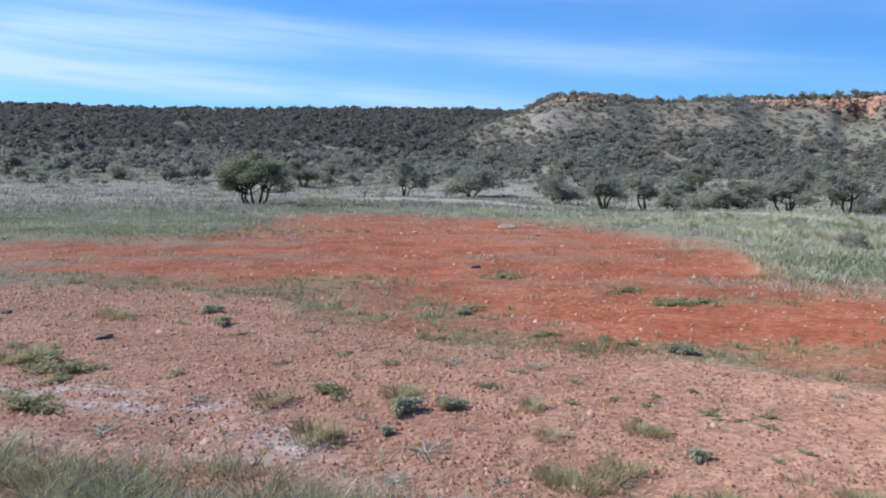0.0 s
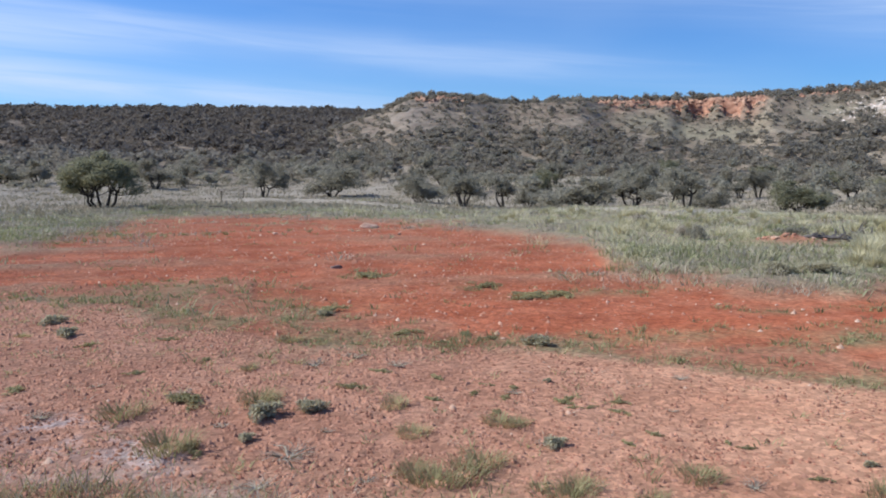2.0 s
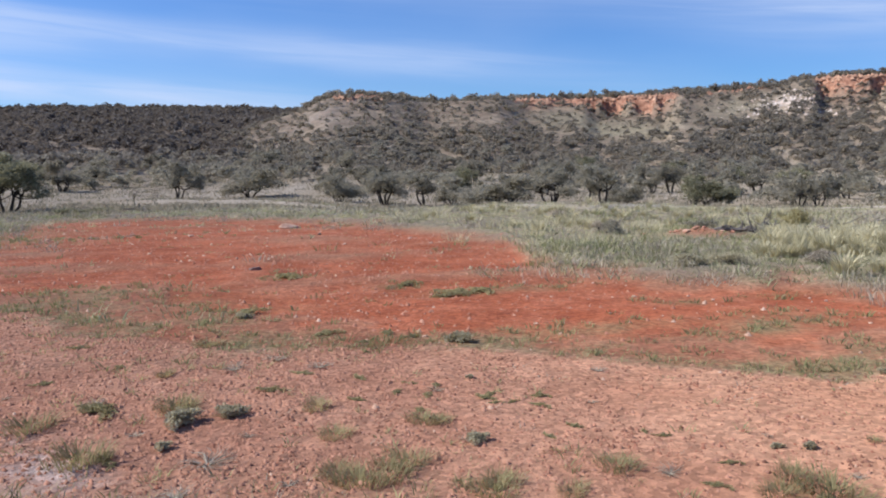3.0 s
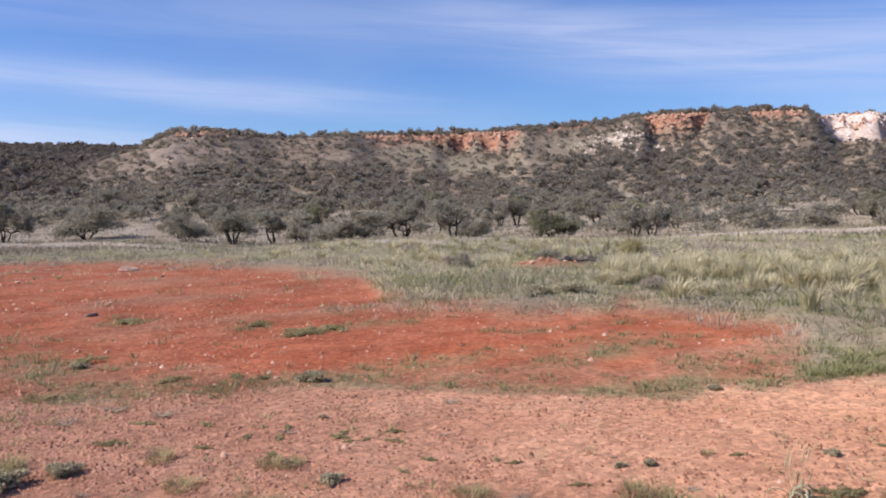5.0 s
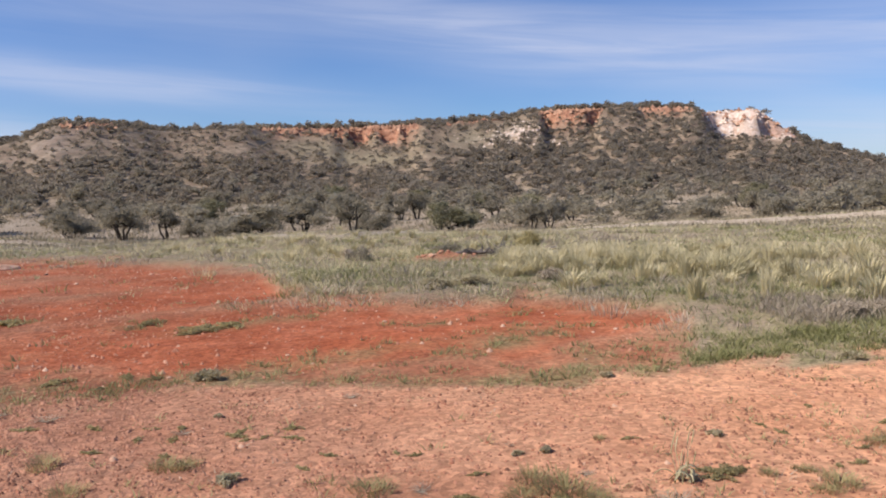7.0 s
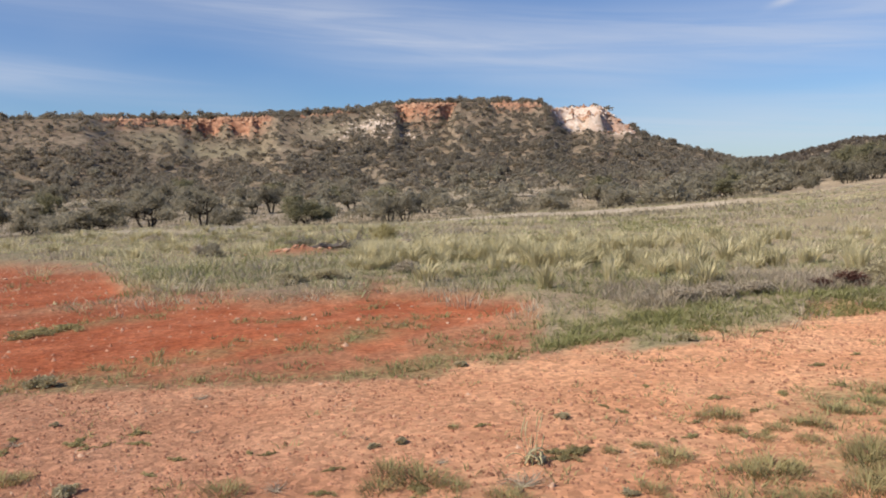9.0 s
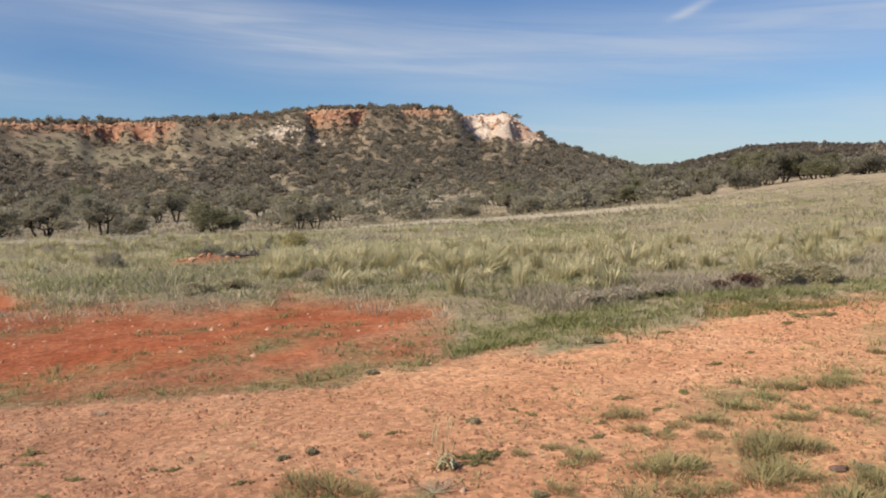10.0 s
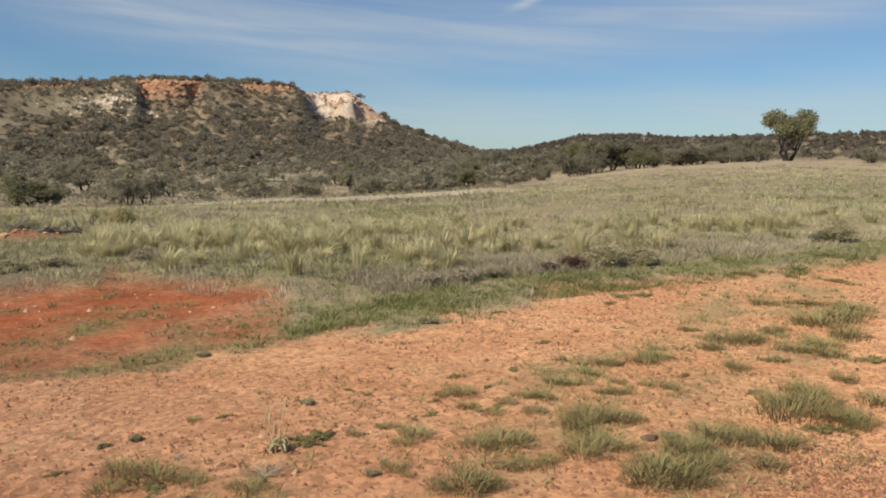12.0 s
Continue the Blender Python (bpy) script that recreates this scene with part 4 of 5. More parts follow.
    grass_sheet("verge_grass", 40, x, y, 0.025 + 0.055 * rng.random(len(x)) + 0.002 * r, 18, 0.04 + 0.05 * rng.random(len(x)), 0.004 + 0.0006 * r, 0.9, GREEN_GRASS, "short green grass along the gravel edge")
    # rank grass beside the western wheel track
    x, y, rng = spots(41, 2400, -36, 4, 2.6, 5.2, 2)
    ok = rng.random(len(x)) < np.clip(step(0.3, -0.4, y - np.interp(x, (-3, -2, -1, -0.4, 0.3), (4.75, 4.35, 4.05, 3.85, 3.6))) * (0.42 + 2.8 * fbm(x / 0.5, y / 0.35, 111)), 0, 1)
    x, y = x[ok], y[ok]
    grass_sheet("rank_grass", 42, x, y, 0.05 + 0.11 * rng.random(len(x)), 22, 0.07 + 0.05 * rng.random(len(x)), 0.0075, 1.4, HERB, "rank green and straw grass beside the wheel track")
    ok = rng.random(len(x)) < 0.55
    grass_sheet("rank_straw", 43, x[ok], y[ok], 0.09 + 0.10 * rng.random(ok.sum()), 12, 0.08, 0.004, 1.0, PALE_GRASS, "dry straw stalks among rank grass")

    ok = rng.random(len(x)) < 0.75
    grass_sheet("rank_twigs", 44, x[ok] + 0.05, y[ok] + 0.04, 0.06 + 0.11 * rng.random(ok.sum()), 16, 0.09, 0.005, 1.2, MAUVE, "dry grey twigs among rank grass", "herbage")
    # bright verge along the gravel
    rng = np.random.default_rng(45)
    az = rng.uniform(47, 100, 5200)
    r = np.interp(az, PAD_EDGE[:, 0], PAD_EDGE[:, 1]) * (0.985 + 0.13 * rng.random(len(az)) ** 1.3)
    x, y = r * np.sin(np.radians(az)), r * np.cos(np.radians(az))
    ok = rng.random(len(x)) < 0.26 + 1.8 * fbm(x / 0.7, y / 0.7, 113)
    x, y = x[ok], y[ok]
    grass_sheet("verge_sward", 46, x, y, 0.03 + 0.08 * rng.random(len(x)) ** 2, 22, 0.10, 0.008, 1.1, VERGE, "fresh green grass verge along the gravel")
    # green patches through the field
    x, y, rng = spots(53, 9000, 8, 98, 10, 45, 1.2)
    z = zones(x, y)
    ok = rng.random(len(x)) < z["field"] * np.clip(3.2 * (fbm(x / 2.6, y / 2.6, 131) - 0.03), 0, 1)
    x, y = x[ok], y[ok]
    r = np.hypot(x, y)
    grass_sheet("green_patches", 54, x, y, 0.08 + 0.12 * rng.random(len(x)), 16, 0.16 + 0.003 * r, 0.008 + 0.0005 * r, 1.0, VERGE, "green grass patches through the dry field")
    # mauve-grey low herbage just behind the verge
    az = rng.uniform(53, 84, 1700)
    r = np.interp(az, PAD_EDGE[:, 0], PAD_EDGE[:, 1]) * rng.uniform(1.13, 1.36, len(az))
    x, y = r * np.sin(np.radians(az)), r * np.cos(np.radians(az))
    ok = rng.random(len(x)) < 0.3 + 1.8 * fbm(x / 1.2, y / 1.2, 117)
    x, y = x[ok], y[ok]
    grass_sheet("mauve_herbage", 48, x, y, 0.10 + 0.12 * rng.random(len(x)), 26, 0.16, 0.008, 1.0, MAUVE, "mauve-grey dry herbage behind the green verge", "herbage")
    # green sward on the left of the red soil
    x, y, rng = spots(49, 5200, -34, -6, 19, 46, 1.4)
    z = zones(x, y)
    ok = rng.random(len(x)) < np.clip(0.32 + 2.6 * fbm(x / 3.5, y / 2.0, 119), 0, 1) * (1 - z["red"])
    x, y = x[ok], y[ok]
    grass_sheet("left_sward", 50, x, y, 0.06 + 0.09 * rng.random(len(x)), 20, 0.3, 0.012, 1.2, GREEN_GRASS, "patchy low green grass beside the red soil")
    # thin grass scattered over the red soil
    x, y, rng = spots(51, 5000, -30, 54, 7, 30, 1.1)
    z = zones(x, y)
    ok = rng.random(len(x)) < z["red"] * np.clip(0.10 + 2.8 * (fbm(x / 1.5, y / 0.7, 127) - 0.05), 0, 1)
    x, y = x[ok], y[ok]
    grass_sheet("thin_grass", 52, x, y, 0.03 + 0.05 * rng.random(len(x)), 12, 0.08, 0.010, 1.2, HERB, "thin grey-green grass over the red soil")


grasses()

# ---- small plants, stones and dead wood, one by one ----
def one_clump(v, f, reach):
    """Keep the largest group of leaves that hang together."""
    v, f = np.asarray(v), np.asarray(f)
    mid = v[f].mean(axis=1)
    free, best = np.ones(len(f), bool), np.zeros(len(f), bool)
    while free.sum() > best.sum():
        first = int(np.argmax(free))
        group, todo = np.zeros(len(f), bool), [first]
        group[first] = True
        while todo:
            near = (np.linalg.norm(mid - mid[todo.pop()], axis=1) < reach) & ~group
            group |= near
            todo += [int(k) for k in np.nonzero(near)[0]]
        free &= ~group
        best = group if group.sum() > best.sum() else best
    return list(v), [tuple(int(i) for i in q) for q in f[best]]


def unit_herb(kind):
    rng = np.random.default_rng(len(kind))
    vs, fs = [], []
    if kind == "tuft":
        for k in range(230):
            a, q = rng.random() * 6.283, 0.42 * rng.random() ** 0.7
            h, o = 0.14 + 0.3 * rng.random(), a + rng.normal() * 0.6
            b = Vector((q * math.cos(a), q * math.sin(a), -0.02))
            d = Vector((math.cos(o), math.sin(o), 0)) * h * (0.3 + 0.7 * rng.random())
            s = Vector((-math.sin(o), math.cos(o), 0)) * 0.0085
            i = len(vs)
            vs += [b - s, b + s, b + d * 0.4 + s * 0.7 + Vector((0, 0, h * 0.65)), b + d * 0.4 - s * 0.7 + Vector((0, 0, h * 0.65)), b + d + s * 0.1 + Vector((0, 0, h)), b + d - s * 0.1 + Vector((0, 0, h))]
            fs += [(i, i + 1, i + 2, i + 3), (i + 3, i + 2, i + 4, i + 5)]
        mat = HERB
    elif kind == "rosette":
        lobes = [((rng.normal() * 0.15, rng.normal() * 0.13, 0.09 + 0.16 * rng.random()), (0.13, 0.13, 0.11), 62) for k in range(15)]
        v, f = leaf_cloud(rng, lobes, 0.034, 3.2)
        (vs, fs), mat = one_clump(v, f, 0.06), GREY_LEAF
    else:
        lobes = [((rng.normal() * 0.19, rng.normal() * 0.15, 0.05 + 0.09 * rng.random()), (0.13, 0.13, 0.08), 52) for k in range(16)]
        v, f = leaf_cloud(rng, lobes, 0.028, 3.4)
        vs, fs = one_clump(v, f, 0.06)
        if kind == "twig":
            vs, fs = [], []
        for k in range(46 if kind == "twig" else 0):
            a = rng.random() * 6.283
            tube(vs, fs, [Vector((0, 0, -0.02)), Vector((math.cos(a) * 0.25, math.sin(a) * 0.25, 0.12 + 0.1 * rng.random())), Vector((math.cos(a + 0.3) * 0.45, math.sin(a + 0.3) * 0.45, 0.1 + 0.25 * rng.random()))], [0.009, 0.007, 0.003], 3)
        mat = HERB if kind == "mat" else MAUVE
    if kind in ("rosette", "mat"):
        for k in range(22):
            a, q = k * 2.4, 0.16 + 0.012 * k
            tube(vs, fs, [Vector((0, 0, -0.03)), Vector((math.cos(a) * q * 0.5, math.sin(a) * q * 0.5, 0.07)), Vector((math.cos(a) * q, math.sin(a) * q, 0.06 + 0.008 * (k % 9)))], [0.009, 0.007, 0.003], 3)
    return mesh_from(kind, [tuple(v) for v in vs], fs, mat)


HERB_NAMES = {"tuft": ("grass_tuft", "small green grass tuft on bare gravel", "grass tuft"), "rosette": ("herb", "grey-green leafy herb on bare soil", "herb"), "mat": ("herb", "low green creeping herb on gravel", "herb"), "twig": ("dry_herb", "dry greyish twiggy herb on gravel", "herb")}
herb_mesh = {}
dice = random.Random(8)


def herb(kind, x, y, w):
    if kind not in herb_mesh:
        herb_mesh[kind] = unit_herb(kind)
    name, label, category = HERB_NAMES[kind]
    ob = new(name, herb_mesh[kind])
    z = float(micro_z(np.array([x]), np.array([y]))[0])
    tall = w * {"tuft": 0.62, "rosette": 0.75, "mat": 0.7, "twig": 0.6}[kind] * dice.uniform(0.8, 1.15)
    ob.matrix_basis = pose(x, y, z, 0, 0, dice.uniform(0, 360)) @ Matrix.Diagonal((w * 1.4, w * dice.uniform(0.9, 1.3), tall * 1.15, 1))
    return tagged(ob, label, category, "plants on the gravel")


def rock_mesh(seed, mat, cuts=2, rough=0.28):
    bm = bmesh.new()
    bmesh.ops.create_icosphere(bm, subdivisions=cuts, radius=0.5)
    rng = np.random.default_rng(seed)
    planes = [Vector(rng.normal(size=3)).normalized() for k in range(7)]
    for v in bm.verts:
        for p in planes:
            d = v.co.dot(p) - 0.34
            if d > 0:
                v.co -= p * d
        v.co += v.co.normalized() * rough * 0.25 * noise.noise(v.co * 3.1 + Vector((seed, 0, 0)))
    me = bpy.data.meshes.new("stone")
    bm.to_mesh(me)
    bm.free()
    me.materials.append(mat)
    return me


ROCKS = {"pale": [rock_mesh(k, STONE_PALE) for k in (1, 2, 3)], "dark": [rock_mesh(k, STONE_DARK) for k in (4, 5)], "red": [rock_mesh(k, STONE_RED) for k in (6, 7)]}
ROCK_LABELS = {"pale": "pale angular stone lying on red soil", "dark": "dark brown stone lying on bare soil", "red": "rust-red angular stone in a rubble heap"}


def stone(kind, x, y, w, flat=0.5, lift=0.0):
    w, flat = (w * 0.72, flat) if kind != "dark" else (w * 0.75, 0.4)
    ob = new("stone", dice.choice(ROCKS[kind]))
    z = float(micro_z(np.array([x]), np.array([y]))[0])
    ob.matrix_basis = pose(x, y, z + w * flat * 0.22 + lift, 0, 0, dice.uniform(0, 360)) @ Matrix.Diagonal((w * 1.15, w * 0.85, w * flat, 1))
    return tagged(ob, ROCK_LABELS[kind], "stone", "stones on the soil")


herb("tuft", -3.16, 8.34, 0.38)
herb("rosette", -2.24, 8.65, 0.31)
herb("rosette", -1.98, 7.97, 0.26)
herb("tuft", -2.39, 8.05, 0.12)
herb("mat", -3.07, 6.51, 0.56)
herb("mat", -2.71, 6.24, 0.49)
herb("mat", -2.55, 5.25, 0.50)
herb("mat", -1.87, 6.13, 0.18)
herb("tuft", -1.02, 5.36, 0.30)
herb("mat", -0.67, 5.62, 0.31)
herb("tuft", -0.17, 5.55, 0.24)
herb("rosette", -0.12, 5.20, 0.32)
herb("rosette", 0.15, 5.22, 0.25)
herb("tuft", -0.66, 4.69, 0.30)
herb("mat", -0.49, 4.61, 0.12)
herb("rosette", -0.22, 4.79, 0.13)
herb("twig", 0.02, 4.47, 0.30)
herb("twig", -1.52, 5.40, 0.20)
herb("mat", -1.69, 7.53, 0.16)
herb("mat", -1.11, 6.47, 0.13)
herb("tuft", -0.27, 6.41, 0.16)
herb("mat", 1.41, 7.07, 0.13)
herb("rosette", 0.39, 8.57, 0.23)
herb("rosette", 2.25, 6.79, 0.31)
herb("twig", -1.93, 4.80, 0.23)
herb("mat", -2.68, 5.97, 0.23)
herb("twig", -0.39, 5.04, 0.11)
herb("mat", 1.36, 4.99, 0.11)
herb("twig", 0.25, 4.83, 0.10)
herb("twig", 0.41, 4.04, 0.12)
herb("twig", -0.14, 4.04, 0.21)
herb("mat", -3.55, 7.07, 0.22)
herb("tuft", -3.36, 6.51, 0.31)
herb("twig", -1.33, 6.12, 0.11)
herb("tuft", 0.06, 7.34, 0.21)
herb("mat", -1.01, 7.58, 0.16)
herb("mat", -0.62, 6.79, 0.11)
herb("mat", 2.62, 4.10, 0.09)
herb("rosette", 3.24, 3.62, 0.12)
herb("mat", 3.78, 3.48, 0.09)
herb("rosette", 4.89, 4.75, 0.15)
herb("tuft", 4.53, 4.97, 0.10)
herb("twig", 2.32, 3.57, 0.16)
herb("tuft", 2.89, 3.34, 0.20)
herb("tuft", 2.94, 3.12, 0.29)
herb("mat", 2.70, 3.61, 0.10)
herb("twig", 3.15, 3.86, 0.07)
herb("mat", 2.45, 3.37, 0.12)
herb("twig", 3.19, 3.22, 0.10)
herb("mat", 2.54, 4.20, 0.07)
herb("twig", 2.50, 4.81, 0.08)
herb("twig", 2.90, 5.49, 0.13)
herb("rosette", 4.30, 3.20, 0.12)
herb("mat", 4.70, 3.18, 0.08)
herb("twig", 3.22, 2.64, 0.25)
herb("tuft", 3.05, 2.60, 0.18)
herb("mat", 3.84, 2.75, 0.21)
herb("tuft", 4.17, 2.53, 0.11)
herb("tuft", 9.69, 0.20, 0.41)
herb("mat", 5.52, 0.22, 0.24)
herb("tuft", 6.31, -0.09, 0.27)
herb("rosette", 7.05, 3.86, 0.24)
herb("mat", 6.15, 0.71, 0.13)
herb("mat", 7.22, 0.64, 0.21)
herb("mat", 4.68, 3.00, 0.09)
herb("mat", 5.33, 3.23, 0.08)
herb("mat", 7.61, -0.01, 0.27)
herb("rosette", 4.89, 1.00, 0.13)
herb("mat", 3.68, 2.75, 0.14)
stone("pale", -3.74, 22.71, 0.18)
stone("pale", -3.47, 24.43, 0.13)
stone("pale", -0.23, 21.98, 0.20)
stone("pale", -0.96, 16.90, 0.12)
stone("pale", -1.72, 12.67, 0.08)
stone("pale", -3.20, 30.71, 0.14)
stone("pale", 0.65, 18.61, 0.11)
stone("pale", 2.93, 17.10, 0.11)
stone("pale", 4.70, 18.43, 0.15)
stone("pale", 4.70, 16.57, 0.12)
stone("pale", 3.73, 8.91, 0.08)
stone("pale", 3.15, 7.29, 0.06)
stone("pale", 1.97, 7.11, 0.06)
stone("pale", 3.33, 16.43, 0.08)
stone("pale", -0.46, 13.07, 0.07)
stone("pale", -1.82, 23.75, 0.13)
stone("pale", 3.31, 36.73, 0.17)
stone("pale", -1.61, 14.45, 0.07)
stone("pale", -2.55, 13.09, 0.06)
stone("pale", -0.04, 11.61, 0.05)
stone("pale", 1.76, 9.98, 0.05)
stone("pale", 1.07, 8.41, 0.05)
stone("pale", 4.50, 13.33, 0.06)
stone("pale", 4.35, 10.61, 0.06)
stone("pale", 5.02, 8.67, 0.09)
stone("pale", 5.75, 8.13, 0.07)
stone("pale", 5.67, 8.52, 0.07)
stone("pale", 7.51, 9.35, 0.08)
stone("pale", 6.86, 7.84, 0.06)
stone("pale", 6.92, 7.64, 0.07)
stone("pale", 6.54, 6.25, 0.08)
stone("pale", 6.24, 6.29, 0.06)
stone("pale", 6.35, 6.72, 0.06)
stone("pale", 4.10, 7.55, 0.05)
stone("pale", 4.70, 7.67, 0.04)
stone("pale", 4.78, 6.96, 0.04)
stone("pale", 5.35, 6.88, 0.04)
stone("pale", 5.06, 9.82, 0.07)
stone("pale", 6.19, 5.75, 0.04)
stone("pale", 5.21, 5.33, 0.05)
stone("pale", 5.08, 3.03, 0.03)
stone("pale", 9.27, 1.07, 0.05)
stone("pale", 4.79, 1.99, 0.02)
stone("dark", -2.91, 7.39, 0.21)
stone("dark", -4.42, 8.58, 0.20)
stone("dark", 0.83, 13.10, 0.29)
stone("dark", 4.80, 1.08, 0.15)
stone("dark", 2.94, 20.92, 0.15)
herb("tuft", 7.72, 1.14, 0.35)
herb("tuft", 7.35, 1.24, 0.22)
herb("tuft", 7.92, 0.97, 0.31)
herb("tuft", 8.43, 0.86, 0.29)
herb("tuft", 6.34, 1.85, 0.23)
herb("mat", 6.37, 1.73, 0.13)
herb("tuft", 6.58, 1.62, 0.27)
herb("tuft", 6.80, 1.52, 0.21)
herb("tuft", 7.06, 1.62, 0.18)
herb("tuft", 5.60, 1.53, 0.17)
herb("tuft", 5.86, 1.58, 0.12)
herb("tuft", 5.92, 1.39, 0.12)
herb("tuft", 5.93, 1.24, 0.12)
herb("mat", 6.35, 1.21, 0.11)
herb("tuft", 6.78, 0.90, 0.20)
herb("tuft", 4.95, 1.51, 0.28)
herb("tuft", 5.04, 1.36, 0.23)
herb("tuft", 4.56, 1.33, 0.26)
herb("tuft", 4.56, 1.21, 0.19)
herb("tuft", 5.11, 1.25, 0.16)
herb("tuft", 4.27, 1.80, 0.27)
herb("tuft", 4.37, 1.72, 0.16)
herb("tuft", 4.05, 1.54, 0.17)
herb("tuft", 4.16, 1.47, 0.13)
herb("tuft", 4.13, 2.30, 0.19)
herb("tuft", 3.99, 2.28, 0.14)
herb("tuft", 3.63, 2.13, 0.14)
herb("tuft", 3.59, 2.02, 0.08)
herb("tuft", 5.03, 2.46, 0.22)
herb("tuft", 4.77, 2.28, 0.13)
herb("mat", 4.88, 2.11, 0.10)
herb("tuft", 4.76, 2.06, 0.13)
herb("tuft", 5.18, 2.04, 0.14)
herb("tuft", 5.24, 1.95, 0.19)
herb("tuft", 5.62, 1.98, 0.18)
herb("tuft", 5.66, 1.90, 0.15)
herb("tuft", 4.91, 1.86, 0.15)
herb("mat", 5.81, 2.41, 0.12)
herb("mat", 6.29, 2.18, 0.11)
herb("mat", 5.36, 2.70, 0.12)
herb("mat", 4.82, 2.53, 0.10)
herb("mat", 5.24, 2.36, 0.08)
herb("mat", 4.55, 2.41, 0.10)
herb("tuft", 6.02, 1.84, 0.15)
herb("tuft", 5.72, 0.41, 0.39)
herb("tuft", 6.08, 0.30, 0.36)
herb("tuft", 5.95, 0.51, 0.29)
herb("tuft", 5.79, 0.13, 0.34)
herb("tuft", 5.80, 0.04, 0.26)
herb("tuft", 6.35, 0.39, 0.28)
herb("tuft", 4.70, 0.86, 0.28)
herb("tuft", 5.05, 0.78, 0.25)
herb("tuft", 4.28, 0.89, 0.32)
herb("tuft", 4.29, 0.77, 0.28)
herb("tuft", 4.12, 0.95, 0.25)
herb("tuft", 5.04, 0.66, 0.23)
herb("tuft", 4.52, 0.70, 0.20)
herb("tuft", 4.72, 0.42, 0.19)
herb("tuft", 9.05, 0.49, 0.49)
herb("tuft", 9.38, 0.33, 0.42)
herb("tuft", 10.05, 0.21, 0.40)
herb("tuft", 8.01, 0.38, 0.32)
herb("tuft", 7.71, 0.58, 0.27)
herb("tuft", 10.19, 0.65, 0.30)
herb("tuft", 9.90, 1.12, 0.29)
herb("tuft", 6.81, 0.14, 0.20)
herb("mat", 9.44, 2.64, 0.24)
herb("mat", 8.94, 2.64, 0.16)
herb("mat", 7.44, 2.47, 0.10)
herb("mat", 6.84, 2.55, 0.13)
herb("tuft", 8.05, 1.56, 0.20)
herb("tuft", 3.61, 1.70, 0.29)
herb("tuft", 3.70, 1.61, 0.18)
herb("tuft", 3.52, 1.80, 0.16)
herb("mat", 14.05, 0.91, 0.28)
herb("mat", 12.07, 0.52, 0.30)
herb("mat", 12.13, 1.06, 0.24)
herb("tuft", 11.80, 1.63, 0.29)
herb("mat", 9.73, 2.43, 0.25)
herb("mat", 7.63, 3.81, 0.17)
herb("mat", 7.87, 3.52, 0.13)
herb("mat", 1.12, 5.83, 0.13)
herb("mat", 0.74, 6.09, 0.15)
herb("twig", 0.89, 6.27, 0.19)
herb("mat", 0.49, 5.70, 0.17)
herb("tuft", 0.72, 5.24, 0.21)
herb("mat", 1.01, 5.32, 0.11)
herb("mat", 1.29, 5.38, 0.10)
herb("mat", 1.45, 5.58, 0.10)
herb("mat", 1.48, 5.25, 0.11)
herb("mat", 1.61, 5.48, 0.10)
herb("rosette", 1.89, 5.57, 0.10)
herb("mat", 1.91, 5.16, 0.12)
herb("mat", 1.86, 4.97, 0.09)
herb("mat", 2.21, 5.04, 0.11)
herb("mat", 2.13, 4.85, 0.13)
herb("mat", 1.98, 4.95, 0.08)
herb("tuft", 1.32, 4.78, 0.20)
herb("tuft", 1.43, 4.74, 0.15)
herb("rosette", 1.53, 4.34, 0.18)
herb("twig", 1.47, 4.37, 0.11)
herb("tuft", 1.06, 4.18, 0.23)
herb("tuft", 0.92, 4.03, 0.26)
herb("tuft", 0.76, 3.98, 0.26)
herb("tuft", 0.68, 4.14, 0.21)
herb("tuft", 1.26, 3.79, 0.10)
herb("tuft", 1.45, 3.72, 0.18)
herb("tuft", 2.10, 3.72, 0.21)
herb("mat", 1.95, 4.26, 0.09)
herb("mat", 2.18, 4.39, 0.09)
herb("tuft", 0.76, 4.71, 0.19)
herb("twig", 0.57, 6.60, 0.20)
herb("twig", 0.24, 6.40, 0.22)
herb("mat", 3.09, 9.53, 0.42)
herb("mat", 3.38, 9.61, 0.40)
herb("mat", 2.84, 9.37, 0.34)
herb("mat", 1.19, 11.83, 0.42)
herb("mat", 2.62, 10.51, 0.32)
herb("mat", 0.45, 8.79, 0.30)
herb("mat", 1.66, 7.32, 0.15)
herb("mat", 1.86, 7.11, 0.14)
herb("mat", 1.10, 7.49, 0.22)

herb("tuft", 2.71, 3.19, 0.20)
herb("mat", 2.85, 3.03, 0.17)
herb("tuft", 2.97, 2.91, 0.15)
herb("mat", 3.73, 2.85, 0.12)
herb("tuft", 4.15, 1.87, 0.19)
herb("rosette", 3.50, 2.19, 0.11)
herb("tuft", 3.96, 1.62, 0.14)
herb("tuft", 4.76, 1.50, 0.24)
herb("tuft", 4.35, 1.33, 0.24)
herb("tuft", 5.07, 0.43, 0.33)
herb("tuft", 4.80, 0.86, 0.20)
herb("tuft", 5.68, 0.03, 0.17)
herb("tuft", 5.00, 2.09, 0.14)
herb("mat", 4.73, 2.17, 0.09)
herb("tuft", 4.94, 2.54, 0.13)
herb("tuft", 6.78, 1.62, 0.16)
herb("tuft", 5.54, 1.61, 0.12)
herb("mat", 5.77, 1.47, 0.09)
herb("rosette", 3.11, 3.72, 0.10)
herb("tuft", 3.65, 3.59, 0.08)
herb("tuft", 3.97, 2.62, 0.10)
herb("mat", 4.39, 2.45, 0.07)
herb("tuft", 7.64, 0.33, 0.27)
herb("tuft", 8.45, 0.19, 0.40)
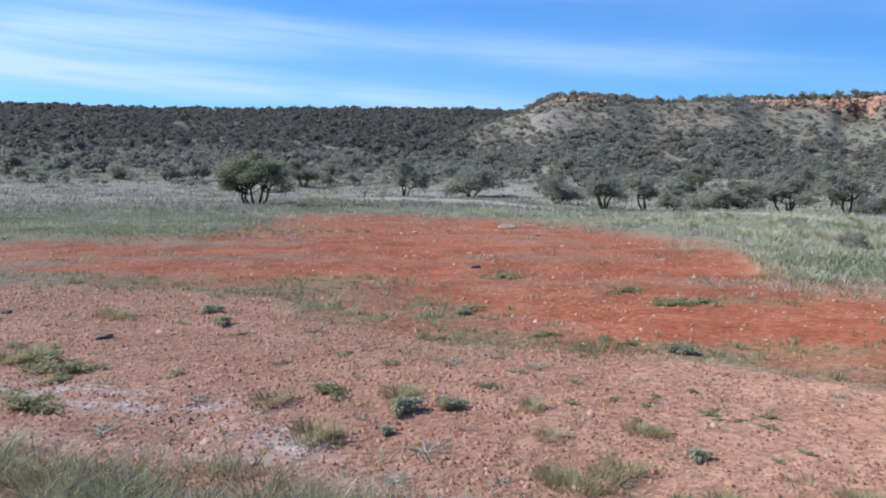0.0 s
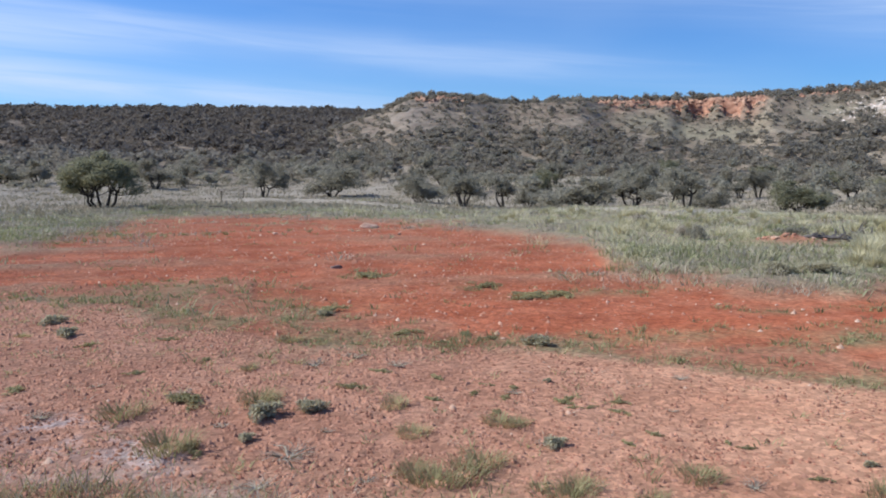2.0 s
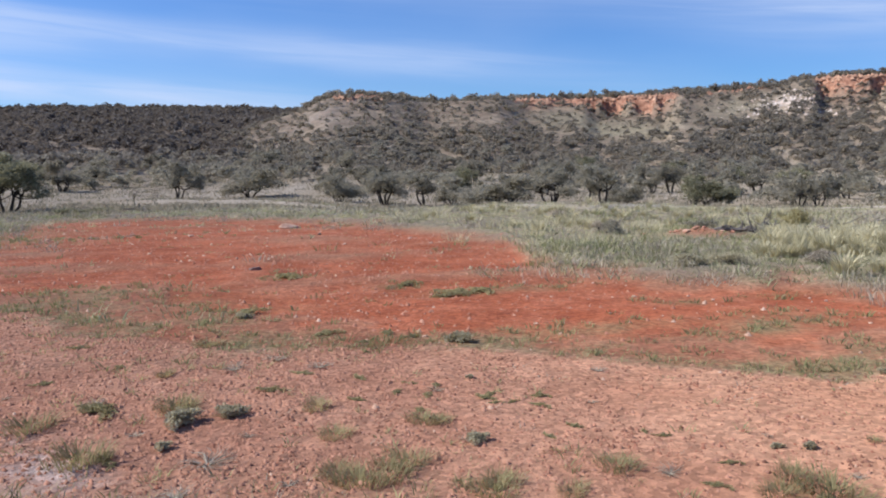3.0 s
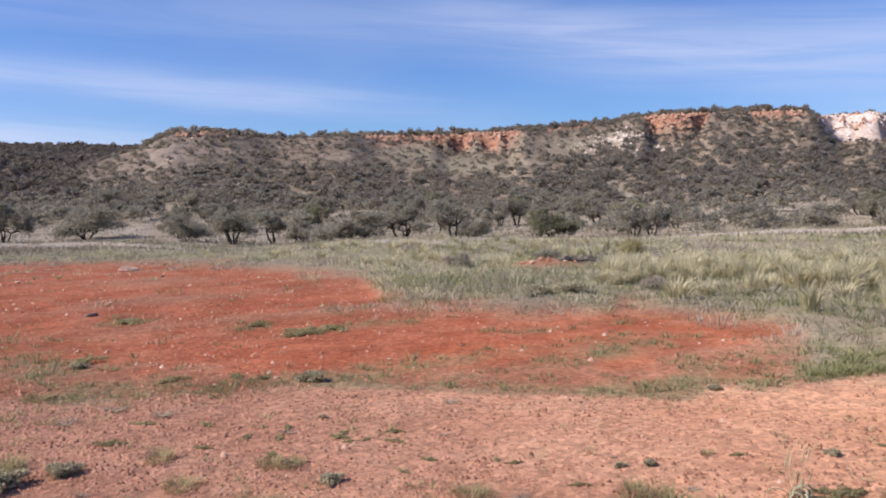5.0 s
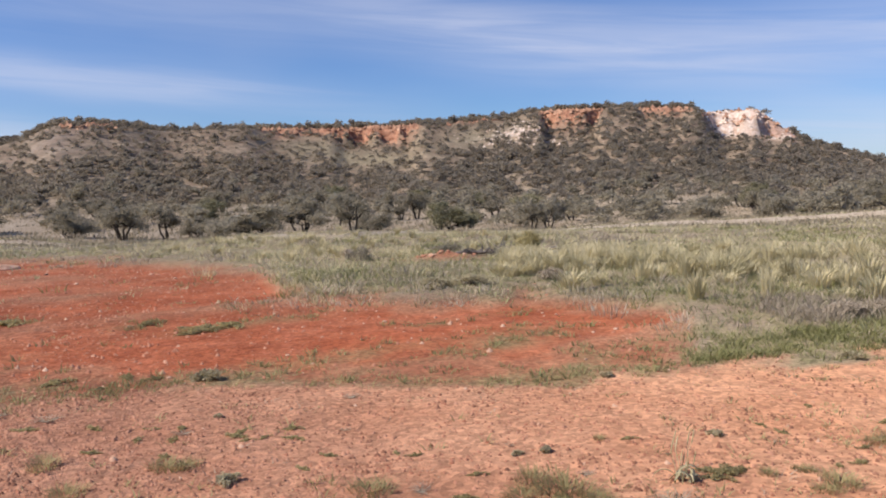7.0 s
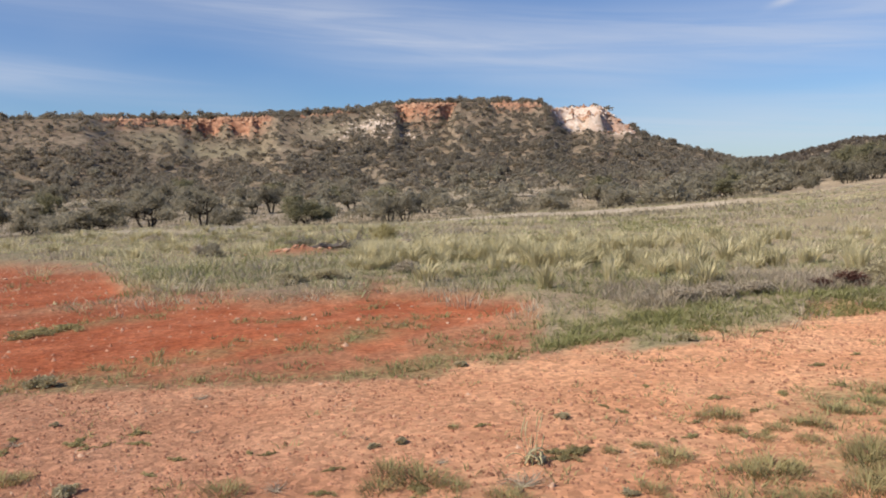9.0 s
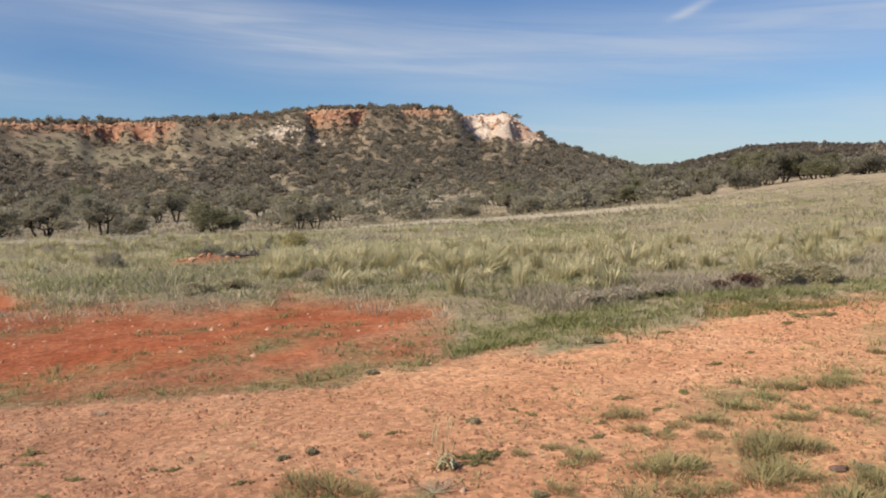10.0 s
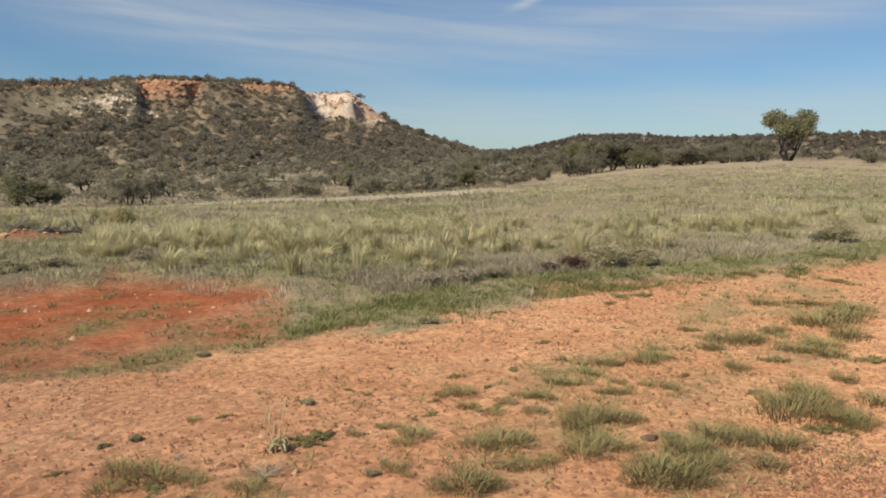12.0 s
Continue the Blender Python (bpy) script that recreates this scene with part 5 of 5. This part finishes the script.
herb("twig", -0.71, 5.70, 0.20)
herb("tuft", -0.15, 5.42, 0.22)
herb("tuft", -0.54, 4.69, 0.11)
herb("mat", 1.85, 5.07, 0.13)
herb("tuft", 1.73, 3.49, 0.18)
herb("tuft", 1.39, 3.64, 0.21)
herb("twig", 1.57, 5.34, 0.13)

def at(az, r):
    return r * math.sin(radians(az)), r * math.cos(radians(az))


def ground_at(x, y):
    return float(micro_z(np.array([x]), np.array([y]))[0])


# the long pale slab and the loose rubble mound of red and pale stones
x, y = at(5.9, 25)
slab = new("rock_slab", rock_mesh(9, STONE_PALE, 3))
slab.matrix_basis = pose(x, y, ground_at(x, y) + 0.05, 0, 4, 12) @ Matrix.Diagonal((0.62, 0.34, 0.22, 1))
tagged(slab, "long pale weathered slab on red soil", "stone")
for k in range(26):
    bx, by = at(33.9 + dice.gauss(0, 1.5), 18.4 + dice.gauss(0, 0.35))
    stone("pale" if k % 3 == 0 else "red", bx, by, dice.uniform(0.07, 0.2))
for k in range(14):
    bx, by = at(11.5 + dice.gauss(0, 1.3), 38 + dice.gauss(0, 1.0))
    stone("pale" if k % 2 else "red", bx, by, dice.uniform(0.12, 0.34))


def dead_branch(az, r, length, turn, seed, twigs=7, rise=0.35, label="weathered grey dead branch lying in the grass"):
    """A fallen limb with broken twigs, lying on the ground."""
    rng = np.random.default_rng(seed)
    vs, fs = [], []
    spine = [Vector((length * (k / 6 - 0.5), rng.normal() * 0.05 * length, 0.05 + rise * length * 0.35 * math.sin(math.pi * k / 6) * rng.random())) for k in range(7)]
    tube(vs, fs, spine, [0.028 * length ** 0.5 * (1.7 - 0.2 * k) for k in range(7)], 6)
    main_mesh = mesh_from("limb", [tuple(v) for v in vs], fs, DEADWOOD, True)
    root = new("dead_branch")
    part("limb", main_mesh, root)
    for k in range(twigs):
        p = spine[1 + int(rng.integers(0, 5))]
        tip = p + Vector((rng.normal() * 0.25, rng.normal() * 0.25, rise * (0.3 + rng.random()))) * length * 0.55
        v2, f2 = [], []
        tube(v2, f2, limb_path(rng, p, tip, 0.04 * length, 5), [0.03, 0.024, 0.018, 0.012, 0.005], 5)
        side = p.lerp(tip, 0.6)
        tube(v2, f2, limb_path(rng, side, side + Vector(rng.normal(size=3)) * 0.16 * length, 0.02, 3), [0.011, 0.008, 0.003], 4)
        part("twig", mesh_from("twig", [tuple(v) for v in v2], f2, DEADWOOD, True), root)
    bx, by = at(az, r)
    root.matrix_basis = pose(bx, by, ground_at(bx, by), 0, 0, turn)
    return tagged(root, label, "branch", "fallen wood")


dead_branch(36.9, 18.9, 1.3, -30, 1, 12, 0.22)
dead_branch(37.6, 19.1, 1.0, -50, 8, 9, 0.2)
dead_branch(38.6, 18.8, 0.9, 20, 2, 7, 0.55)
dead_branch(43.2, 20.4, 1.3, -55, 3, 7, 0.22)
dead_branch(45.2, 20.9, 1.3, -40, 4, 8, 0.3)
dead_branch(-6.6, 51, 2.6, 5, 5, 7, 0.3, "dark fallen limb lying at the edge of the red soil")
dead_branch(-4.2, 52, 2.0, -10, 6, 4, 0.25, "dark fallen limb lying at the edge of the red soil")
dead_branch(82.2, 95, 4.5, 10, 7, 6, 0.35, "grey fallen trunk beside the lone tree")


def shrub(name, label, az, r, w, h, mat, seed, leaf=0.026, count=240):
    """A low shrub: woody stems and a leafy crown."""
    rng = np.random.default_rng(seed)
    vs, fs = [], []
    lobes = crown_lobes(seed, 11, 0.12, 0.66, 0.34, 0.22, count, 1.0)
    for c, s, k in lobes:
        tube(vs, fs, limb_path(rng, (0, 0, -0.04), c, 0.05, 4), [0.022, 0.017, 0.012, 0.005], 4)
    root = new(name)
    part("woody_base", mesh_from("woody_base", [tuple(v) for v in vs], fs, DEADWOOD, True), root)
    v, f = leaf_cloud(rng, lobes, leaf, 2.2)
    part("crown", mesh_from("crown", v, f, mat), root)
    bx, by = at(az, r)
    root.matrix_basis = pose(bx, by, ground_at(bx, by), 0, 0, rng.random() * 360) @ Matrix.Diagonal((w, w, h, 1))
    return tagged(root, label, "shrub")


shrub("shrub", "dark low shrub beside fallen limbs at the flat's edge", -8.2, 50, 1.9, 0.5, OLIVE, 68)
shrub("shrub", "dark low shrub beside fallen limbs at the flat's edge", -6.2, 51, 2.4, 0.4, OLIVE, 69)
shrub("shrub", "bushy grey-green shrub in tall dry grass", 40.1, 19.9, 0.75, 0.66, HERB, 51, 0.026, 420)
shrub("shrub", "low dark dry shrub in the grass", 24.6, 25, 0.75, 0.34, MAUVE, 52)
shrub("shrub", "low dark dry shrub in the grass", 28.4, 18.3, 0.5, 0.40, MULGA, 53)
shrub("shrub", "low dark dry shrub in the grass", 27.4, 18.6, 0.5, 0.32, MAUVE, 54)
shrub("shrub", "low grey dry shrub at the edge of red soil", 41.7, 13.1, 0.6, 0.24, MAUVE, 55)
shrub("shrub", "low dark dry shrub behind the rubble", 34.3, 20.5, 1.0, 0.30, MULGA, 56)
shrub("shrub", "rust-brown dry shrub at the grassy edge", 71.0, 11.5, 0.5, 0.26, RUST_LEAF, 57)
shrub("shrub", "rust-brown dry shrub at the grassy edge", 69.3, 11.2, 0.35, 0.18, RUST_LEAF, 58)
shrub("saltbush", "silvery blue-grey saltbush at the grassy edge", 73.2, 11.9, 0.8, 0.36, GREY_LEAF, 59, 0.028, 330)
shrub("saltbush", "silvery blue-grey saltbush at the grassy edge", 75.3, 12.3, 0.7, 0.32, GREY_LEAF, 60, 0.028, 330)
shrub("shrub", "low mauve-grey dry shrub at the grassy edge", 60.7, 9.9, 0.6, 0.2, MAUVE, 61)
shrub("shrub", "low mauve-grey dry shrub at the grassy edge", 63.2, 10.2, 0.6, 0.22, MAUVE, 62)
shrub("shrub", "low mauve-grey dry shrub at the grassy edge", 65.4, 10.6, 0.6, 0.2, MAUVE, 63)
shrub("shrub", "dark green leafy shrub beside the green verge", 87.6, 16.5, 0.75, 0.5, GREY_LEAF, 64, 0.028, 300)
shrub("shrub", "low dark shrub beside the green verge", 86.6, 16.4, 0.6, 0.26, MULGA, 65)
shrub("shrub", "low blue-green shrub at the edge of red soil", 33.5, 12.3, 0.8, 0.2, GREY_LEAF, 66)
shrub("shrub", "low blue-green shrub at the edge of red soil", 36.2, 12.6, 0.8, 0.22, GREY_LEAF, 67)


def dry_stalks(x, y, h, n, seed):
    """A clump of bleached seed stalks."""
    rng = np.random.default_rng(seed)
    vs, fs = [], []
    for k in range(n):
        a = rng.random() * 6.283
        b = Vector((rng.normal() * 0.03, rng.normal() * 0.03, -0.02))
        tip = b + Vector((math.cos(a) * 0.3 * rng.random(), math.sin(a) * 0.3 * rng.random(), 0.7 + 0.4 * rng.random())) * h
        tube(vs, fs, limb_path(rng, b, tip, 0.03 * h, 4), [0.002, 0.0018, 0.0014, 0.001], 4)
        tube(vs, fs, [tip - Vector((0, 0, 0.02)), tip + Vector((0.01, 0, 0.025)), tip + Vector((0.02, 0, 0.06))], [0.0014, 0.004, 0.001], 4)
    ob = new("seed_stalk", mesh_from("seed_stalk", [tuple(v) for v in vs], fs, PALE_GRASS))
    ob.location = (x, y, ground_at(x, y))
    return tagged(ob, "bleached dry seed stalks standing on the gravel", "grass")



def tussock_mesh(seed):
    """A dense clump of arching straw blades, 1 high."""
    rng = np.random.default_rng(seed)
    vs, fs = [], []
    for k in range(150):
        a, q = rng.random() * 6.283, 0.2 * rng.random() ** 0.6
        h, o = 0.45 + 0.6 * rng.random(), a + rng.normal() * 0.5
        b = Vector((q * math.cos(a), q * math.sin(a), -0.04))
        d = Vector((math.cos(o), math.sin(o), 0)) * h * (0.1 + 0.6 * rng.random() ** 1.5)
        s = Vector((-math.sin(o + rng.normal()), math.cos(o), 0)) * 0.011
        i = len(vs)
        vs += [b - s, b + s, b + d * 0.35 + s * 0.9 + Vector((0, 0, h * 0.6)), b + d * 0.35 - s * 0.9 + Vector((0, 0, h * 0.6)), b + d + s * 0.3 + Vector((0, 0, h * 0.95)), b + d - s * 0.3 + Vector((0, 0, h * 0.95))]
        fs += [(i, i + 1, i + 2, i + 3), (i + 3, i + 2, i + 4, i + 5)]
    return mesh_from("tussock", [tuple(v) for v in vs], fs, PALE_GRASS)


tussocks = [tussock_mesh(k) for k in (71, 72, 73)]


def tussock(x, y, h, w):
    ob = new("tussock", dice.choice(tussocks))
    ob.matrix_basis = pose(x, y, ground_at(x, y), 0, 0, dice.uniform(0, 360)) @ Matrix.Diagonal((w, w, h, 1))
    return tagged(ob, "tall bleached tussock grass clump behind the green verge", "grass tussock", "tussocks of the flat")


planted = 0
while planted < 260:
    az = dice.uniform(38, 96)
    r = dice.gauss(15.6, 2.0) + 3.0 * max(0.0, (az - 66) / 24)
    x, y = at(az, r)
    patch = float(fbm(np.array([x / 1.6]), np.array([y / 1.6]), 135)[0])
    if dice.random() < 0.55 * min(1.0, max(0.0, (az - 54) / 14)):
        continue
    if float(zones(np.array([x]), np.array([y]))["field"][0]) < 0.9:
        continue
    if r < 1.3 * float(np.interp(az, PAD_EDGE[:, 0], PAD_EDGE[:, 1])) or dice.random() > 0.5 + 2.2 * patch:
        continue
    tussock(x, y, dice.uniform(0.2, 0.46), dice.uniform(0.3, 0.65))
    planted += 1
for k in range(60):
    az, r = dice.uniform(8, 40), dice.uniform(19, 34)
    x, y = at(az, r)
    if float(zones(np.array([x]), np.array([y]))["field"][0]) > 0.8:
        tussock(x, y, dice.uniform(0.2, 0.4), dice.uniform(0.3, 0.6))


dry_stalks(3.59, 2.90, 0.2, 5, 1)
dry_stalks(3.50, 2.80, 0.14, 4, 2)
def curled_leaf(x, y, h, turn, seed):
    """A bleached strap leaf that rises, bends over and curls at its tip."""
    rng = np.random.default_rng(seed)
    vs, fs, n = [], [], 9
    for k in range(n):
        q = k / (n - 1)
        a = 1.35 - 2.6 * q ** 1.6
        if k == 0:
            px, pz = 0.0, -0.02
        else:
            px, pz = px + h * 1.5 / n * math.cos(a), pz + h * 1.5 / n * math.sin(a)
        half = 0.015 * (1 - 0.75 * q) * (1 + 0.2 * rng.random())
        vs += [(px, -half, pz), (px, half, pz + 0.004), (px, 0.0, pz - 0.004)]
    for k in range(n - 1):
        i = 3 * k
        fs += [(i, i + 1, i + 4, i + 3), (i + 1, i + 2, i + 5, i + 4), (i + 2, i, i + 3, i + 5)]
    ob = new("dry_leaf", mesh_from("dry_leaf", vs, fs, PALE_GRASS, True))
    ob.matrix_basis = pose(x, y, ground_at(x, y), 0, 0, turn)
    return tagged(ob, "bleached curled strap leaf standing on the gravel", "leaf", "dry leaves on the gravel")


for k in range(9):
    curled_leaf(3.52 + 0.035 * (k % 3) - 0.02 * (k // 3), 2.78 + 0.05 * (k // 3), 0.10 + 0.02 * (k % 4), 47 * k, 90 + k)
dry_stalks(8.23, 1.27, 0.38, 5, 3)
dry_stalks(8.05, 1.35, 0.32, 4, 4)


def gravel(name, seed, x, y, size, mat, label):
    """Crumbs of stone, each an uneven faceted lump, in one spread."""
    rng = np.random.default_rng(seed)
    k = len(x)
    z = micro_z(x, y)
    form = np.array([(1, 0, -0.3), (0, 1, -0.3), (-1, 0, -0.3), (0, -1, -0.3), (0, 0, 0.8)], float)
    v = form[None] * size[:, None, None] * rng.uniform(0.55, 1.25, (k, 5, 3)) + rng.normal(0, 0.12, (k, 5, 3)) * size[:, None, None]
    a = rng.random(k) * 6.283
    ca, sa = np.cos(a)[:, None], np.sin(a)[:, None]
    v = np.stack([v[..., 0] * ca - v[..., 1] * sa, v[..., 0] * sa + v[..., 1] * ca, v[..., 2]], -1) + np.stack([x, y, z + size * 0.15], -1)[:, None]
    tri = np.array([(0, 1, 4), (1, 2, 4), (2, 3, 4), (3, 0, 4)])
    f = (np.arange(k)[:, None, None] * 5 + tri[None]).reshape(-1, 3)
    return tagged(new(name, mesh_from(name, v.reshape(-1, 3), f, mat)), label, "gravel", kind="stuff")


def litter():
    x, y, rng = spots(61, 80000, -34, 100, 2.4, 16, 1.3)
    z = zones(x, y)
    az, r = polar(x, y)
    ok = rng.random(len(x)) < z["pad"] * np.clip(0.55 + 1.5 * fbm(x / 0.8, y / 0.8, 121), 0.06, 1)
    x, y, r = x[ok], y[ok], r[ok]
    gravel("clods", 62, x, y, 0.004 + 0.012 * rng.random(len(x)) ** 3 + 0.0005 * r, STONE_RED, "small rust-red clods and gravel on the pink pad")
    # darker spread of clods: brown crumbs with their small shadows put into the tone
    x, y, rng = spots(71, 90000, -34, 100, 2.4, 14, 1.3)
    z = zones(x, y)
    r = np.hypot(x, y)
    ok = rng.random(len(x)) < z["pad"] * np.clip(0.35 + 2.0 * fbm(x / 0.6, y / 0.6, 129), 0, 1) * (1 - 0.5 * step(0, 5, x))
    x, y, r = x[ok], y[ok], r[ok]
    gravel("dark_clods", 72, x, y, 0.005 + 0.015 * rng.random(len(x)) ** 3 + 0.0006 * r, CLOD_DARK, "dark brown clods and crumbs on the pink pad, shadows in their tone")
    # soil crumbs of the pad's own colour, thickest on the western half
    x, y, rng = spots(73, 60000, -34, 100, 2.4, 13, 1.3)
    z = zones(x, y)
    r = np.hypot(x, y)
    ok = rng.random(len(x)) < z["pad"] * np.clip(0.6 + 1.8 * fbm(x / 0.7, y / 0.7, 137), 0, 1) * (1 - 0.85 * step(-0.5, 3.5, x)) * (1 - 0.8 * z["salt"])
    x, y, r = x[ok], y[ok], r[ok]
    gravel("soil_crumbs", 74, x, y, 0.006 + 0.017 * rng.random(len(x)) ** 2 + 0.0007 * r, SOIL_CRUMB, "pinkish soil crumbs and clods over the pad")
    x, y, rng = spots(63, 46000, -34, 54, 7, 36, 1.2)
    z = zones(x, y)
    ok = rng.random(len(x)) < z["red"] * np.clip(0.5 + 1.8 * fbm(x / 1.6, y / 1.6, 123), 0.08, 1)
    x, y = x[ok], y[ok]
    gravel("red_gravel", 64, x, y, 0.006 + 0.026 * rng.random(len(x)) ** 4 + 0.0006 * np.hypot(x, y), STONE_RED, "scattered rust-red gravel on red soil")
    x, y, rng = spots(65, 1900, -34, 60, 4, 34, 1.2)
    z = zones(x, y)
    ok = rng.random(len(x)) < z["red"] * 0.6 + z["pad"] * 0.2
    x, y = x[ok], y[ok]
    gravel("pale_gravel", 66, x, y, 0.008 + 0.03 * rng.random(len(x)) ** 4 + 0.0006 * np.hypot(x, y), STONE_PALE, "scattered pale pebbles on red soil")
    # dead leaves and crumbs in the trodden corner
    rng = np.random.default_rng(75)
    x, y = rng.normal(4.3, 0.7, 9000), rng.normal(0.05, 0.45, 9000)
    gravel("leaf_crumbs", 76, x, y, 0.004 + 0.012 * rng.random(9000) ** 2, CLOD_DARK, "dark dead leaves and crumbs on trodden soil")
    # seedlings and dead bits on the pad
    x, y, rng = spots(67, 8000, -34, 98, 2.6, 14, 1.3)
    z = zones(x, y)
    az, r = polar(x, y)
    busy = 0.16 + 0.7 * (1 - step(6, 30, az)) + 0.8 * step(48, 66, az) * (1 - step(8, 12, r))
    ok = rng.random(len(x)) < z["pad"] * np.clip(busy * (0.8 + 3.0 * fbm(x / 0.9, y / 0.9, 125)), 0, 1)
    x, y = x[ok], y[ok]
    half = rng.random(len(x)) < 0.55
    grass_sheet("seedlings", 68, x[half], y[half], 0.025 + 0.05 * rng.random(half.sum()), 14, 0.03 + 0.06 * rng.random(half.sum()), 0.010, 1.2, HERB, "sparse green seedlings on the gravel pad", "herbs")
    grass_sheet("dry_litter", 69, x[~half], y[~half], 0.015 + 0.04 * rng.random((~half).sum()), 9, 0.04 + 0.05 * rng.random((~half).sum()), 0.007, 1.8, MAUVE, "dry grey stalks and litter on the gravel pad", "litter")

    # broken blocks of the breakaway along the mesa's rim
    rng = np.random.default_rng(81)
    az = rng.uniform(8, 57, 5200)
    edge, foot = mesa_edge(az), mesa_foot(az)
    s = rng.uniform(0.935, 0.992, len(az))
    c = cliffs(az)
    ok = (rng.random(len(az)) < np.clip(c * 6, 0, 0.85)) & (c > 0.025)
    az, s, r = az[ok], s[ok], (foot + (edge - foot) * s)[ok]
    x, y = r * np.sin(np.radians(az)), r * np.cos(np.radians(az))
    chalk = (az > 51.6) & (rng.random(len(az)) < 0.8)
    size = 0.25 + 0.9 * rng.random(len(az)) ** 2
    gravel("rim_blocks", 82, x[~chalk], y[~chalk], size[~chalk], CLIFF_STONE, "broken rust-orange blocks along the mesa rim")
    gravel("chalk_blocks", 83, x[chalk], y[chalk], size[chalk] * 0.7, WHITE_STONE, "pale chalky blocks on the bleached cliff")
    az = rng.normal(38.9, 1.7, 240)
    edge, foot = mesa_edge(az), mesa_foot(az)
    r = foot + (edge - foot) * rng.normal(0.79, 0.045, len(az))
    x, y = r * np.sin(np.radians(az)), r * np.cos(np.radians(az))
    gravel("pale_scree", 84, x, y, 0.2 + 0.6 * rng.random(len(az)) ** 2, WHITE_STONE, "pale scree blocks on the mesa slope")


litter()
